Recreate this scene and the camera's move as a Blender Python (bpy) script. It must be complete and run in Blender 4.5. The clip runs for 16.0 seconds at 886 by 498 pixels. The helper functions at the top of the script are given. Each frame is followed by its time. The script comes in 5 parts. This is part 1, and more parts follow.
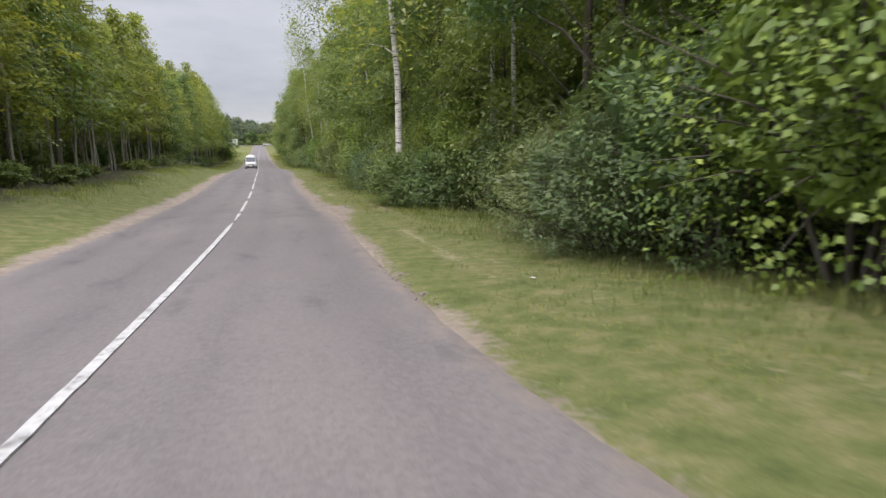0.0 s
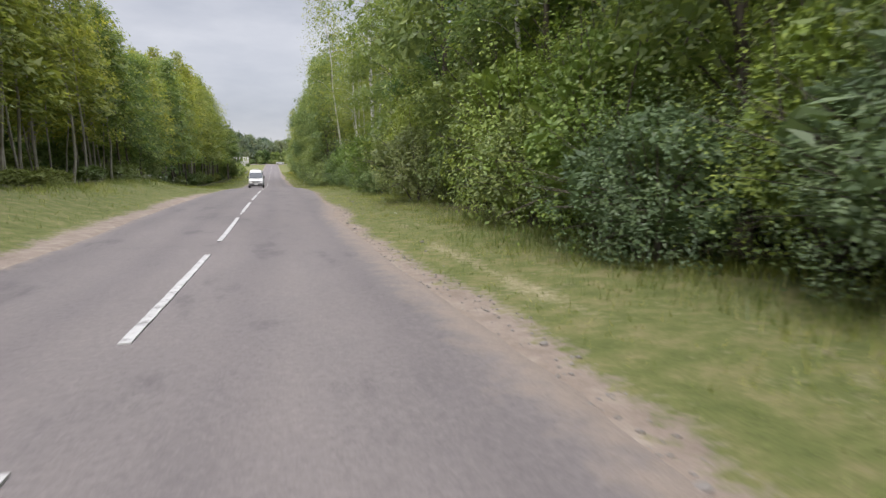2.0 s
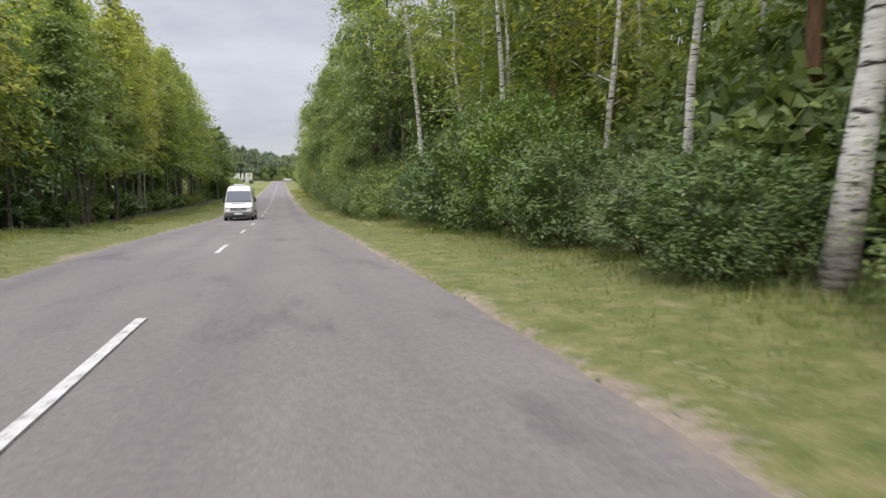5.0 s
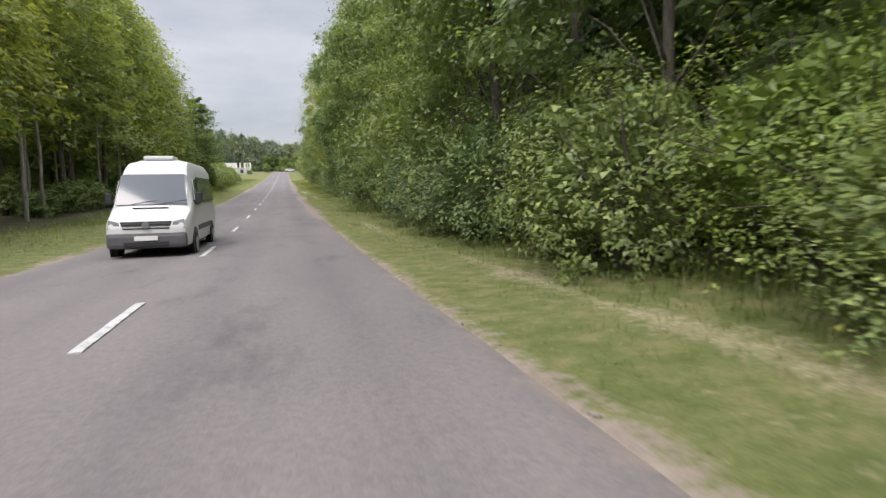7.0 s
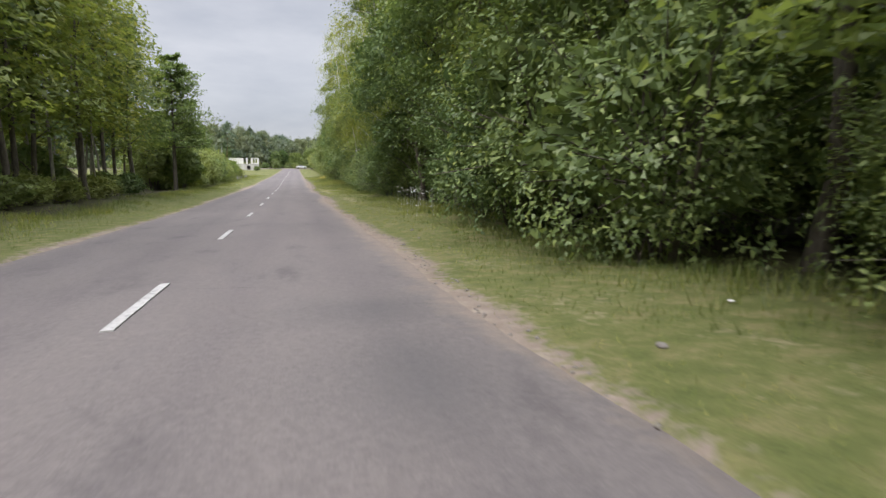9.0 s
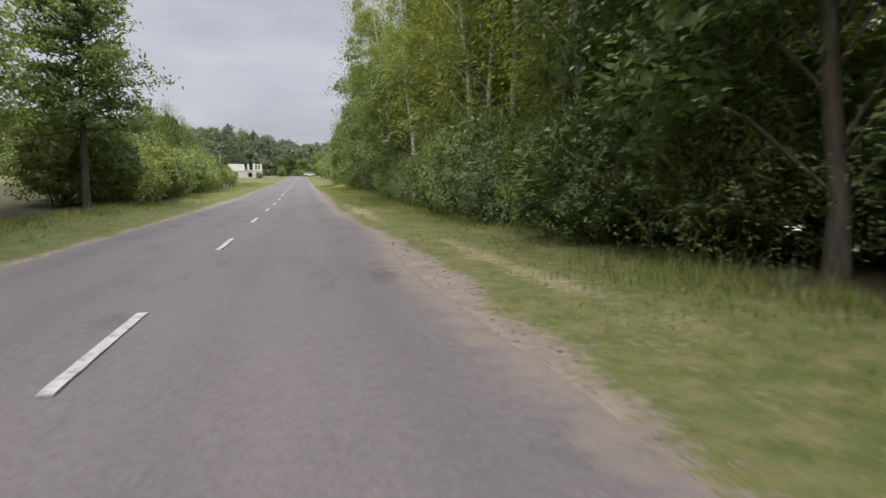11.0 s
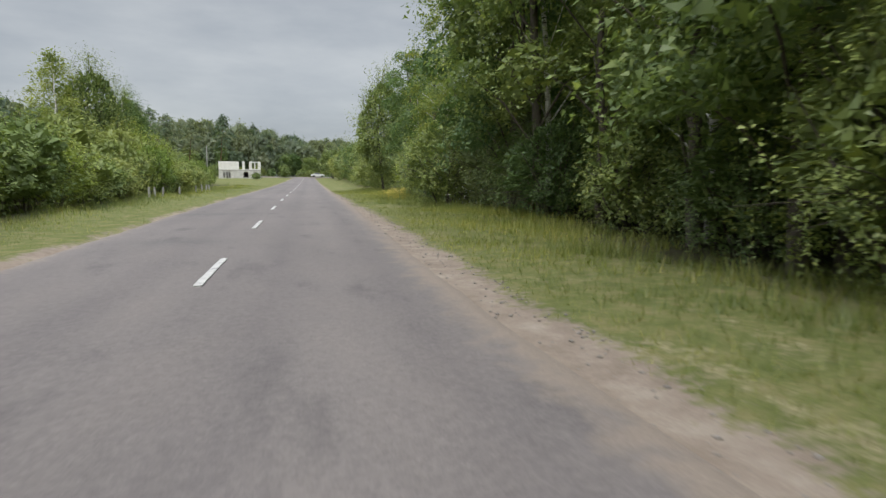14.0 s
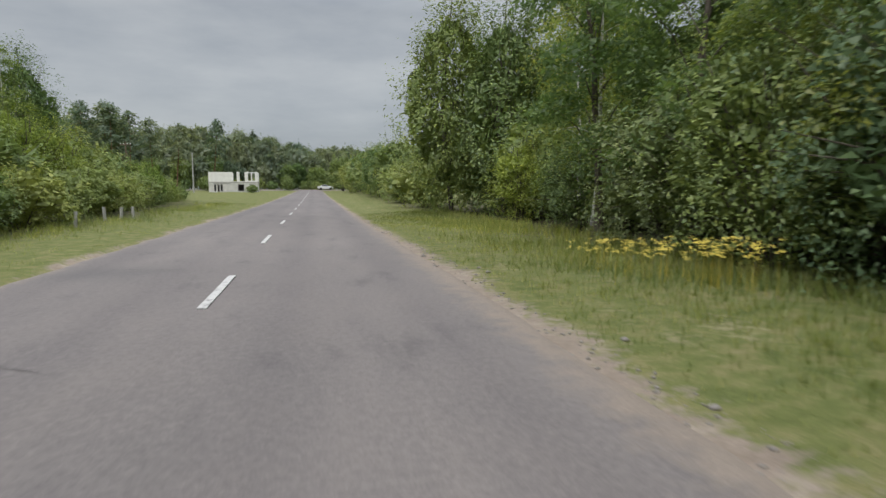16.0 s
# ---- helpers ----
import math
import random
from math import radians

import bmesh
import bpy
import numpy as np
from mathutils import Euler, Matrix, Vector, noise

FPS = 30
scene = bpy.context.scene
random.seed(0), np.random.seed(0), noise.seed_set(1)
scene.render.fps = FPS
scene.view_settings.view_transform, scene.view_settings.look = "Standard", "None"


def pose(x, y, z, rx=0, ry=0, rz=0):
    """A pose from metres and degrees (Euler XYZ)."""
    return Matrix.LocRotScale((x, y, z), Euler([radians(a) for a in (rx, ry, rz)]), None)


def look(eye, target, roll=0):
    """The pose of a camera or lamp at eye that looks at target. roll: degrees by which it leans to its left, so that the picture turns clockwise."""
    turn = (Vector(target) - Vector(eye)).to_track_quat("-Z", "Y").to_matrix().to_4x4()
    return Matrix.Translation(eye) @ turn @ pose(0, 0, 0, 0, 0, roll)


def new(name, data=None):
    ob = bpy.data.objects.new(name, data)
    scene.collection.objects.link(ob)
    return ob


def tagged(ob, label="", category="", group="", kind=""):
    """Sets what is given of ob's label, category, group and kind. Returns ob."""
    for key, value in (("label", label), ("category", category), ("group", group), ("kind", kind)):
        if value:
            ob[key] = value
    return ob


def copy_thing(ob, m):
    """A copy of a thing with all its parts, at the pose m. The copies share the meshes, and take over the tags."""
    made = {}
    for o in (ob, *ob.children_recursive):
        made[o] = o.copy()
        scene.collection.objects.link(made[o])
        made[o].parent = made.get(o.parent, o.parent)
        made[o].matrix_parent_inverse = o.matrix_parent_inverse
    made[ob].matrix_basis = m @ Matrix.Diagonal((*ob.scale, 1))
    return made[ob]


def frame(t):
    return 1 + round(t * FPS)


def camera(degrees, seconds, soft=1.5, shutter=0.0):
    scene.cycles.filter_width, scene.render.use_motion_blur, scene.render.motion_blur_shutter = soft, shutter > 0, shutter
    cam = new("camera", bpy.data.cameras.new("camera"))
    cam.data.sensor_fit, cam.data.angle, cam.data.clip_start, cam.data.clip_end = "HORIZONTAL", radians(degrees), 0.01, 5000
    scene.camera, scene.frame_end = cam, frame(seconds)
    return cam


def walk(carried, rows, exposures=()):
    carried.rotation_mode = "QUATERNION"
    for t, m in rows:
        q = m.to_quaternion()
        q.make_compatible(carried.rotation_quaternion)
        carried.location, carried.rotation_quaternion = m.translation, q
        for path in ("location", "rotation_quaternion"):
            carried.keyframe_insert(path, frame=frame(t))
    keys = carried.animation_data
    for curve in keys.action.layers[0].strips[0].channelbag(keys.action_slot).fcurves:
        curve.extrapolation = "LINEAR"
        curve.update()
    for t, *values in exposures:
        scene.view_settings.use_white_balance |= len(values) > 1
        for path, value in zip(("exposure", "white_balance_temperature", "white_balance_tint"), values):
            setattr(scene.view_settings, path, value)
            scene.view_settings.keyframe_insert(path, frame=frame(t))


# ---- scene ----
# ---- camera and its way ----
cam = camera(74.5, 16.0, soft=1.4, shutter=0.13)


def heading(x, y, z, yaw, pitch, roll):
    a, b = radians(yaw), radians(pitch)
    way = Vector((-math.sin(a) * math.cos(b), math.cos(a) * math.cos(b), math.sin(b)))
    return look((x, y, z), Vector((x, y, z)) + way, roll)


# seconds, place, yaw, pitch, roll
ROWS = ((0.0, 0.932, -18.581, 6.486, -17.09, -10.95, -0.06),
        (0.5, 1.061, -11.734, 5.851, -16.84, -10.53, 0.60),
        (1.0, 1.131, -4.758, 5.503, -16.53, -9.73, -0.14),
        (1.5, 1.311, 1.531, 5.177, -16.11, -9.76, -0.06),
        (2.0, 1.457, 7.737, 4.926, -15.95, -8.92, 0.02),
        (2.5, 1.491, 13.839, 4.664, -15.74, -8.59, -0.38),
        (3.0, 1.571, 19.922, 4.481, -15.73, -8.42, -0.25),
        (3.5, 1.647, 26.012, 4.393, -15.70, -7.81, -0.18),
        (4.0, 1.689, 32.125, 4.327, -15.56, -7.08, -0.33),
        (4.5, 1.785, 38.246, 4.208, -15.36, -7.17, -0.42),
        (5.6, 1.971, 51.693, 3.884, -15.08, -7.37, -0.02),
        (6.8, 2.099, 66.362, 3.356, -14.76, -7.59, 0.43),
        (7.0, 2.141, 68.757, 3.221, -14.97, -8.09, -0.43),
        (7.5, 2.174, 74.702, 2.934, -15.04, -8.23, 0.40),
        (8.0, 2.087, 80.811, 2.659, -14.82, -8.29, -0.20),
        (8.5, 2.027, 86.943, 2.420, -14.45, -8.27, 0.20),
        (9.0, 1.875, 93.013, 2.206, -14.08, -8.06, 0.10),
        (10.2, 1.790, 108.355, 1.886, -13.75, -7.50, 0.20),
        (11.5, 1.680, 124.976, 1.589, -13.39, -6.90, 0.30),
        (12.0, 1.542, 130.986, 1.530, -13.48, -6.71, 0.19),
        (12.5, 1.484, 136.863, 1.491, -13.31, -6.90, 0.31),
        (13.0, 1.424, 142.843, 1.412, -13.26, -6.96, 0.07),
        (13.5, 1.428, 148.991, 1.353, -13.19, -7.01, -0.01),
        (14.0, 1.412, 155.077, 1.269, -12.95, -6.88, 0.64),
        (14.5, 1.359, 161.352, 1.230, -12.83, -6.31, -0.04),
        (15.0, 1.299, 167.603, 1.241, -12.68, -5.76, 0.11),
        (15.5, 1.264, 173.848, 1.295, -12.52, -5.60, 0.31),
        (16.0, 1.218, 179.990, 1.335, -12.39, -5.81, 0.09))
walk(cam, [(r[0], heading(*r[1:])) for r in ROWS], [(0.0, 0.70, 6600, 18), (4.5, 0.80, 6600, 17), (9.0, 0.76, 6600, 17), (12.5, 0.42, 6650, 16), (14.0, 0.42, 6630, 11), (14.6, 0.3, 6620, 9), (15.4, 0.23, 6600, 8), (16.0, 0.24, 6650, 11)])

# ---- sky, sun ----
world = bpy.data.worlds.new("overcast_sky")
scene.world = world
world.use_nodes = True
wn, wl = world.node_tree.nodes, world.node_tree.links
wn.clear()
w_out = wn.new("ShaderNodeOutputWorld")
w_bg = wn.new("ShaderNodeBackground")
w_sky = wn.new("ShaderNodeTexSky")
w_sky.sky_type = "NISHITA"
w_sky.sun_disc = False
w_sky.sun_elevation, w_sky.sun_rotation = radians(55), radians(200)
w_dim = wn.new("ShaderNodeVectorMath")
w_dim.operation = "SCALE"
w_dim.inputs["Scale"].default_value = 0.10
w_co = wn.new("ShaderNodeTexCoord")
w_sep = wn.new("ShaderNodeSeparateXYZ")
w_map = wn.new("ShaderNodeMapping")
w_map.inputs["Scale"].default_value = (1.2, 1.2, 4.0)
w_noise = wn.new("ShaderNodeTexNoise")
w_noise.inputs["Scale"].default_value = 2.2
w_noise.inputs["Detail"].default_value = 7
w_noise.inputs["Roughness"].default_value = 0.55
w_cloud = wn.new("ShaderNodeValToRGB")
w_cloud.color_ramp.elements[0].position, w_cloud.color_ramp.elements[0].color = 0.32, (0.27, 0.30, 0.335, 1)
w_cloud.color_ramp.elements[1].position, w_cloud.color_ramp.elements[1].color = 0.66, (0.42, 0.448, 0.467, 1)
w_grad = wn.new("ShaderNodeMapRange")      # an overcast sky is brighter overhead than low down
w_grad.inputs["From Min"].default_value, w_grad.inputs["From Max"].default_value = 0.28, 1.0
w_grad.inputs["To Min"].default_value, w_grad.inputs["To Max"].default_value = 1.0, 5.5
w_up = wn.new("ShaderNodeVectorMath")
w_up.operation = "SCALE"
w_mix = wn.new("ShaderNodeMix")
w_mix.data_type = "RGBA"
w_mix.inputs["Factor"].default_value = 0.9
wl.new(w_co.outputs["Generated"], w_map.inputs["Vector"])
wl.new(w_map.outputs["Vector"], w_noise.inputs["Vector"])
wl.new(w_noise.outputs["Fac"], w_cloud.inputs["Fac"])
wl.new(w_co.outputs["Generated"], w_sep.inputs["Vector"])
wl.new(w_sep.outputs["Z"], w_grad.inputs["Value"])
wl.new(w_cloud.outputs["Color"], w_up.inputs[0])
wl.new(w_grad.outputs["Result"], w_up.inputs["Scale"])
wl.new(w_sky.outputs["Color"], w_dim.inputs[0])
wl.new(w_dim.outputs["Vector"], w_mix.inputs["A"])
wl.new(w_up.outputs["Vector"], w_mix.inputs["B"])
wl.new(w_mix.outputs["Result"], w_bg.inputs["Color"])
wl.new(w_bg.outputs["Background"], w_out.inputs["Surface"])
w_bg.inputs["Strength"].default_value = 1.0

sun = new("sun", bpy.data.lights.new("sun", "SUN"))
sun.data.energy, sun.data.angle, sun.data.color = 1.5, radians(30), (1.0, 0.96, 0.9)
sun.matrix_world = look((0, 0, 60), (25, 30, 0))


# ---- materials ----
def material(name, rough=0.8, spec=0.3):
    m = bpy.data.materials.new(name)
    m.use_nodes = True
    b = m.node_tree.nodes["Principled BSDF"]
    b.inputs["Roughness"].default_value = rough
    b.inputs["Specular IOR Level"].default_value = spec
    return m, m.node_tree.nodes, m.node_tree.links, b


def noise_node(nodes, links, scale, detail=4, rough=0.55, vector=None, stretch=None):
    n = nodes.new("ShaderNodeTexNoise")
    n.inputs["Scale"].default_value, n.inputs["Detail"].default_value, n.inputs["Roughness"].default_value = scale, detail, rough
    co = vector
    if co is None:
        co = nodes.new("ShaderNodeTexCoord").outputs["Object"]
    if stretch:
        mp = nodes.new("ShaderNodeMapping")
        mp.inputs["Scale"].default_value = stretch
        links.new(co, mp.inputs["Vector"])
        co = mp.outputs["Vector"]
    links.new(co, n.inputs["Vector"])
    return n.outputs["Fac"]


def ramp(nodes, links, fac, stops):
    r = nodes.new("ShaderNodeValToRGB")
    el = r.color_ramp.elements
    el[0].position, el[0].color = stops[0][0], (*stops[0][1], 1)
    el[1].position, el[1].color = stops[-1][0], (*stops[-1][1], 1)
    for pos, col in stops[1:-1]:
        e = el.new(pos)
        e.color = (*col, 1)
    links.new(fac, r.inputs["Fac"])
    return r.outputs["Color"]


def mixed(nodes, links, fac, a, b, blend="MIX"):
    m = nodes.new("ShaderNodeMix")
    m.data_type, m.blend_type = "RGBA", blend
    for key, v in (("Factor", fac), ("A", a), ("B", b)):
        if isinstance(v, (int, float)):
            m.inputs[key].default_value = v
        elif isinstance(v, tuple):
            m.inputs[key].default_value = (*v, 1)
        else:
            links.new(v, m.inputs[key])
    return m.outputs["Result"]


def maths(nodes, links, op, a, b=0.0, clamp=False):
    m = nodes.new("ShaderNodeMath")
    m.operation, m.use_clamp = op, clamp
    for k, v in ((0, a), (1, b)):
        if isinstance(v, (int, float)):
            m.inputs[k].default_value = v
        else:
            links.new(v, m.inputs[k])
    return m.outputs["Value"]


def bumped(nodes, links, b, height, strength, distance):
    n = nodes.new("ShaderNodeBump")
    n.inputs["Strength"].default_value, n.inputs["Distance"].default_value = strength, distance
    links.new(height, n.inputs["Height"])
    links.new(n.outputs["Normal"], b.inputs["Normal"])


def plain(name, color, rough=0.6, metal=0.0, spec=0.4, grime=0.15, scale=3.0):
    m, n, l, b = material(name, rough, spec)
    b.inputs["Metallic"].default_value = metal
    f = noise_node(n, l, scale, 5)
    dark = tuple(c * (1 - grime) for c in color)
    l.new(ramp(n, l, f, [(0.3, dark), (0.7, color)]), b.inputs["Base Color"])
    return m


def leaf_material(name, dark, light, yellow, through_light=0.35):
    m = bpy.data.materials.new(name)
    m.use_nodes = True
    n, l = m.node_tree.nodes, m.node_tree.links
    n.clear()
    out = n.new("ShaderNodeOutputMaterial")
    geo = n.new("ShaderNodeNewGeometry")
    info = n.new("ShaderNodeObjectInfo")
    col = ramp(n, l, geo.outputs["Random Per Island"], [(0.0, dark), (0.75, light), (1.0, yellow)])
    col2 = ramp(n, l, info.outputs["Random"], [(0.0, (0.6, 0.74, 0.74)), (0.4, (0.9, 0.95, 0.95)), (1.0, (1.24, 1.16, 1.0))])
    # tone put into the colour per point: 0 darker, 1 lighter
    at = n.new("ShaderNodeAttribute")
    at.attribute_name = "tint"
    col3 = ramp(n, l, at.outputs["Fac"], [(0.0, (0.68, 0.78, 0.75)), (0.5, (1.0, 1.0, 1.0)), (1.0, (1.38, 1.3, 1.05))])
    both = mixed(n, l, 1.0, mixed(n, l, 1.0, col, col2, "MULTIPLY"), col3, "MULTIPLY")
    d = n.new("ShaderNodeBsdfDiffuse")
    t = n.new("ShaderNodeBsdfTranslucent")
    g = n.new("ShaderNodeBsdfGlossy")
    g.inputs["Roughness"].default_value = 0.45
    g.inputs["Color"].default_value = (0.8, 0.85, 0.85, 1)
    warm = mixed(n, l, 1.0, both, (1.15, 1.12, 0.66), "MULTIPLY")
    l.new(both, d.inputs["Color"])
    l.new(warm, t.inputs["Color"])
    m1, m2 = n.new("ShaderNodeMixShader"), n.new("ShaderNodeMixShader")
    m1.inputs["Fac"].default_value, m2.inputs["Fac"].default_value = through_light, 0.03
    l.new(d.outputs[0], m1.inputs[1]), l.new(t.outputs[0], m1.inputs[2])
    l.new(m1.outputs[0], m2.inputs[1]), l.new(g.outputs[0], m2.inputs[2])
    l.new(m2.outputs[0], out.inputs["Surface"])
    return m


LEAF = leaf_material("broad_leaves", (0.158, 0.215, 0.08), (0.226, 0.288, 0.104), (0.31, 0.365, 0.13), 0.55)
LEAF_BUSH = leaf_material("bush_leaves", (0.125, 0.172, 0.064), (0.195, 0.252, 0.088), (0.30, 0.355, 0.118), 0.28)
LEAF_BIRCH = leaf_material("birch_leaves", (0.195, 0.232, 0.062), (0.265, 0.298, 0.084), (0.33, 0.345, 0.11), 0.6)
LEAF_BRIGHT = leaf_material("young_leaves", (0.18, 0.235, 0.05), (0.272, 0.334, 0.07), (0.38, 0.425, 0.092), 0.28)
LEAF_WILLOW = leaf_material("willow_leaves", (0.188, 0.224, 0.074), (0.252, 0.292, 0.094), (0.315, 0.348, 0.12), 0.3)
LEAF_SOFT = leaf_material("grey_green_leaves", (0.138, 0.178, 0.082), (0.205, 0.248, 0.112), (0.275, 0.312, 0.15), 0.3)
# needles lightened and greyed: the far forest's haze is put into this colour
NEEDLE = leaf_material("pine_needles", (0.145, 0.175, 0.12), (0.19, 0.225, 0.148), (0.225, 0.26, 0.165), 0.45)
GRASS = leaf_material("grass_blades", (0.112, 0.15, 0.036), (0.19, 0.228, 0.064), (0.33, 0.32, 0.13), 0.35)
FLOWER = plain("white_umbels", (0.75, 0.75, 0.68), 0.8)
YELLOW = plain("yellow_florets", (0.52, 0.42, 0.07), 0.8)


def make_asphalt():
    m, n, l, b = material("worn_asphalt", 0.85, 0.25)
    co = n.new("ShaderNodeTexCoord").outputs["Object"]
    fine = noise_node(n, l, 55, 6, 0.75, co)
    mid = noise_node(n, l, 1.4, 5, 0.6, co, (1.0, 0.35, 1.0))
    big = noise_node(n, l, 0.16, 4, 0.6, co, (1.6, 0.5, 1.0))
    base = ramp(n, l, big, [(0.3, (0.130, 0.118, 0.118)), (0.52, (0.153, 0.138, 0.137)), (0.75, (0.175, 0.158, 0.155))])
    grain = ramp(n, l, fine, [(0.3, (0.78, 0.78, 0.78)), (0.7, (1.17, 1.16, 1.15))])
    c1 = mixed(n, l, 1.0, base, grain, "MULTIPLY")
    agg = noise_node(n, l, 16, 3, 0.8, co)
    c1 = mixed(n, l, 0.45, c1, ramp(n, l, agg, [(0.34, (0.75, 0.75, 0.75)), (0.5, (1.0, 1.0, 1.0)), (0.68, (1.33, 1.32, 1.3))]), "MULTIPLY")
    blot = ramp(n, l, mid, [(0.28, (0.74, 0.74, 0.76)), (0.42, (1, 1, 1)), (0.75, (1.1, 1.09, 1.07))])
    c2 = mixed(n, l, 1.0, c1, blot, "MULTIPLY")
    # tyre-polished wheel tracks along the lanes
    at = n.new("ShaderNodeAttribute")
    at.attribute_name = "across"
    wave = maths(n, l, "ABSOLUTE", maths(n, l, "SUBTRACT", maths(n, l, "ABSOLUTE", at.outputs["Fac"]), 1.65))
    near = maths(n, l, "ABSOLUTE", maths(n, l, "SUBTRACT", wave, 0.75))
    track = ramp(n, l, near, [(0.0, (0.90, 0.90, 0.91)), (0.45, (1.03, 1.03, 1.02))])
    c3 = mixed(n, l, 0.8, c2, track, "MULTIPLY")
    # old bitumen stains
    st = n.new("ShaderNodeAttribute")
    st.attribute_name = "stain"
    c3 = mixed(n, l, maths(n, l, "MULTIPLY", st.outputs["Fac"], maths(n, l, "ADD", mid, 0.25), True), c3, (0.085, 0.084, 0.087))
    # thin cracks
    v = n.new("ShaderNodeTexVoronoi")
    v.feature = "DISTANCE_TO_EDGE"
    v.inputs["Scale"].default_value = 0.23
    wob = n.new("ShaderNodeTexNoise")
    wob.inputs["Scale"].default_value = 1.3
    wob.inputs["Detail"].default_value = 5
    l.new(co, wob.inputs["Vector"])
    add = n.new("ShaderNodeVectorMath")
    add.operation = "ADD"
    l.new(co, add.inputs[0]), l.new(wob.outputs["Color"], add.inputs[1])
    l.new(add.outputs["Vector"], v.inputs["Vector"])
    gate = noise_node(n, l, 0.35, 3, 0.5, co)
    crack = maths(n, l, "MULTIPLY", maths(n, l, "LESS_THAN", v.outputs["Distance"], 0.0013), maths(n, l, "GREATER_THAN", gate, 0.68))
    c4 = mixed(n, l, crack, c3, (0.06, 0.058, 0.056))
    # sandy dust towards the edges
    du = n.new("ShaderNodeAttribute")
    du.attribute_name = "dust"
    ragged = noise_node(n, l, 3.0, 5, 0.65, co)
    reach = maths(n, l, "ADD", maths(n, l, "ADD", du.outputs["Fac"], 0.2), maths(n, l, "MULTIPLY", maths(n, l, "SUBTRACT", ragged, 0.5), 1.1))
    dusty = maths(n, l, "MULTIPLY", reach, 2.6, True)
    grit = ramp(n, l, fine, [(0.3, (0.17, 0.137, 0.112)), (0.7, (0.30, 0.25, 0.21))])
    c5 = mixed(n, l, maths(n, l, "MULTIPLY", dusty, 0.85), c4, grit)
    l.new(c5, b.inputs["Base Color"])
    bumped(n, l, b, fine, 0.35, 0.01)
    return m


def make_ground():
    m, n, l, b = material("verge_ground", 0.95, 0.1)
    co = n.new("ShaderNodeTexCoord").outputs["Object"]
    at = n.new("ShaderNodeAttribute")
    at.attribute_name = "sand"
    big, mid, fine = noise_node(n, l, 0.5, 5, 0.6, co), noise_node(n, l, 2.6, 6, 0.65, co), noise_node(n, l, 40, 5, 0.7, co)
    turf = ramp(n, l, mid, [(0.25, (0.075, 0.10, 0.033)), (0.48, (0.13, 0.146, 0.053)), (0.64, (0.192, 0.18, 0.085)), (0.85, (0.25, 0.22, 0.14))])
    turf = mixed(n, l, 0.55, turf, ramp(n, l, fine, [(0.3, (0.5, 0.5, 0.5)), (0.7, (1.35, 1.35, 1.3))]), "MULTIPLY")
    sand = ramp(n, l, mid, [(0.25, (0.20, 0.158, 0.128)), (0.5, (0.27, 0.222, 0.185)), (0.8, (0.37, 0.32, 0.27))])
    sand = mixed(n, l, 0.7, sand, ramp(n, l, fine, [(0.3, (0.72, 0.72, 0.72)), (0.7, (1.15, 1.15, 1.15))]), "MULTIPLY")
    wob = maths(n, l, "ADD", maths(n, l, "MULTIPLY", maths(n, l, "SUBTRACT", big, 0.5), 1.2), maths(n, l, "MULTIPLY", maths(n, l, "SUBTRACT", mid, 0.5), 0.9))
    tuft = noise_node(n, l, 7.5, 4, 0.6, co)
    wob = maths(n, l, "ADD", wob, maths(n, l, "MULTIPLY", maths(n, l, "SUBTRACT", tuft, 0.5), 0.9))
    f = maths(n, l, "SUBTRACT", 0.5, maths(n, l, "MULTIPLY", maths(n, l, "ADD", at.outputs["Fac"], wob), 3.6), True)
    # dry trodden grass on the old wheel tracks
    at3 = n.new("ShaderNodeAttribute")
    at3.attribute_name = "trodden"
    straw = ramp(n, l, mid, [(0.25, (0.19, 0.17, 0.09)), (0.5, (0.30, 0.265, 0.165)), (0.8, (0.42, 0.375, 0.26))])
    straw = mixed(n, l, 0.8, straw, ramp(n, l, noise_node(n, l, 22, 4, 0.7, co, (2.2, 0.6, 1.0)), [(0.32, (0.55, 0.6, 0.5)), (0.66, (1.2, 1.2, 1.2))]), "MULTIPLY")
    sand = mixed(n, l, at3.outputs["Fac"], sand, straw)
    col = mixed(n, l, f, turf, sand)
    # leaf litter and bare soil under the trees
    at2 = n.new("ShaderNodeAttribute")
    at2.attribute_name = "litter"
    soil = ramp(n, l, mid, [(0.3, (0.05, 0.045, 0.03)), (0.6, (0.085, 0.08, 0.045)), (0.85, (0.10, 0.12, 0.05))])
    l.new(mixed(n, l, at2.outputs["Fac"], col, soil), b.inputs["Base Color"])
    bumped(n, l, b, maths(n, l, "ADD", fine, maths(n, l, "MULTIPLY", mid, 2.0)), 0.6, 0.03)
    return m


def make_paint():
    m, n, l, b = material("worn_road_paint", 0.7, 0.3)
    co = n.new("ShaderNodeTexCoord").outputs["Object"]
    a, c = noise_node(n, l, 7, 6, 0.7, co), noise_node(n, l, 45, 4, 0.7, co)
    f = maths(n, l, "ADD", maths(n, l, "MULTIPLY", a, 0.7), maths(n, l, "MULTIPLY", c, 0.3))
    l.new(ramp(n, l, f, [(0.39, (0.19, 0.185, 0.18)), (0.48, (0.42, 0.415, 0.405)), (0.72, (0.57, 0.565, 0.55))]), b.inputs["Base Color"])
    return m


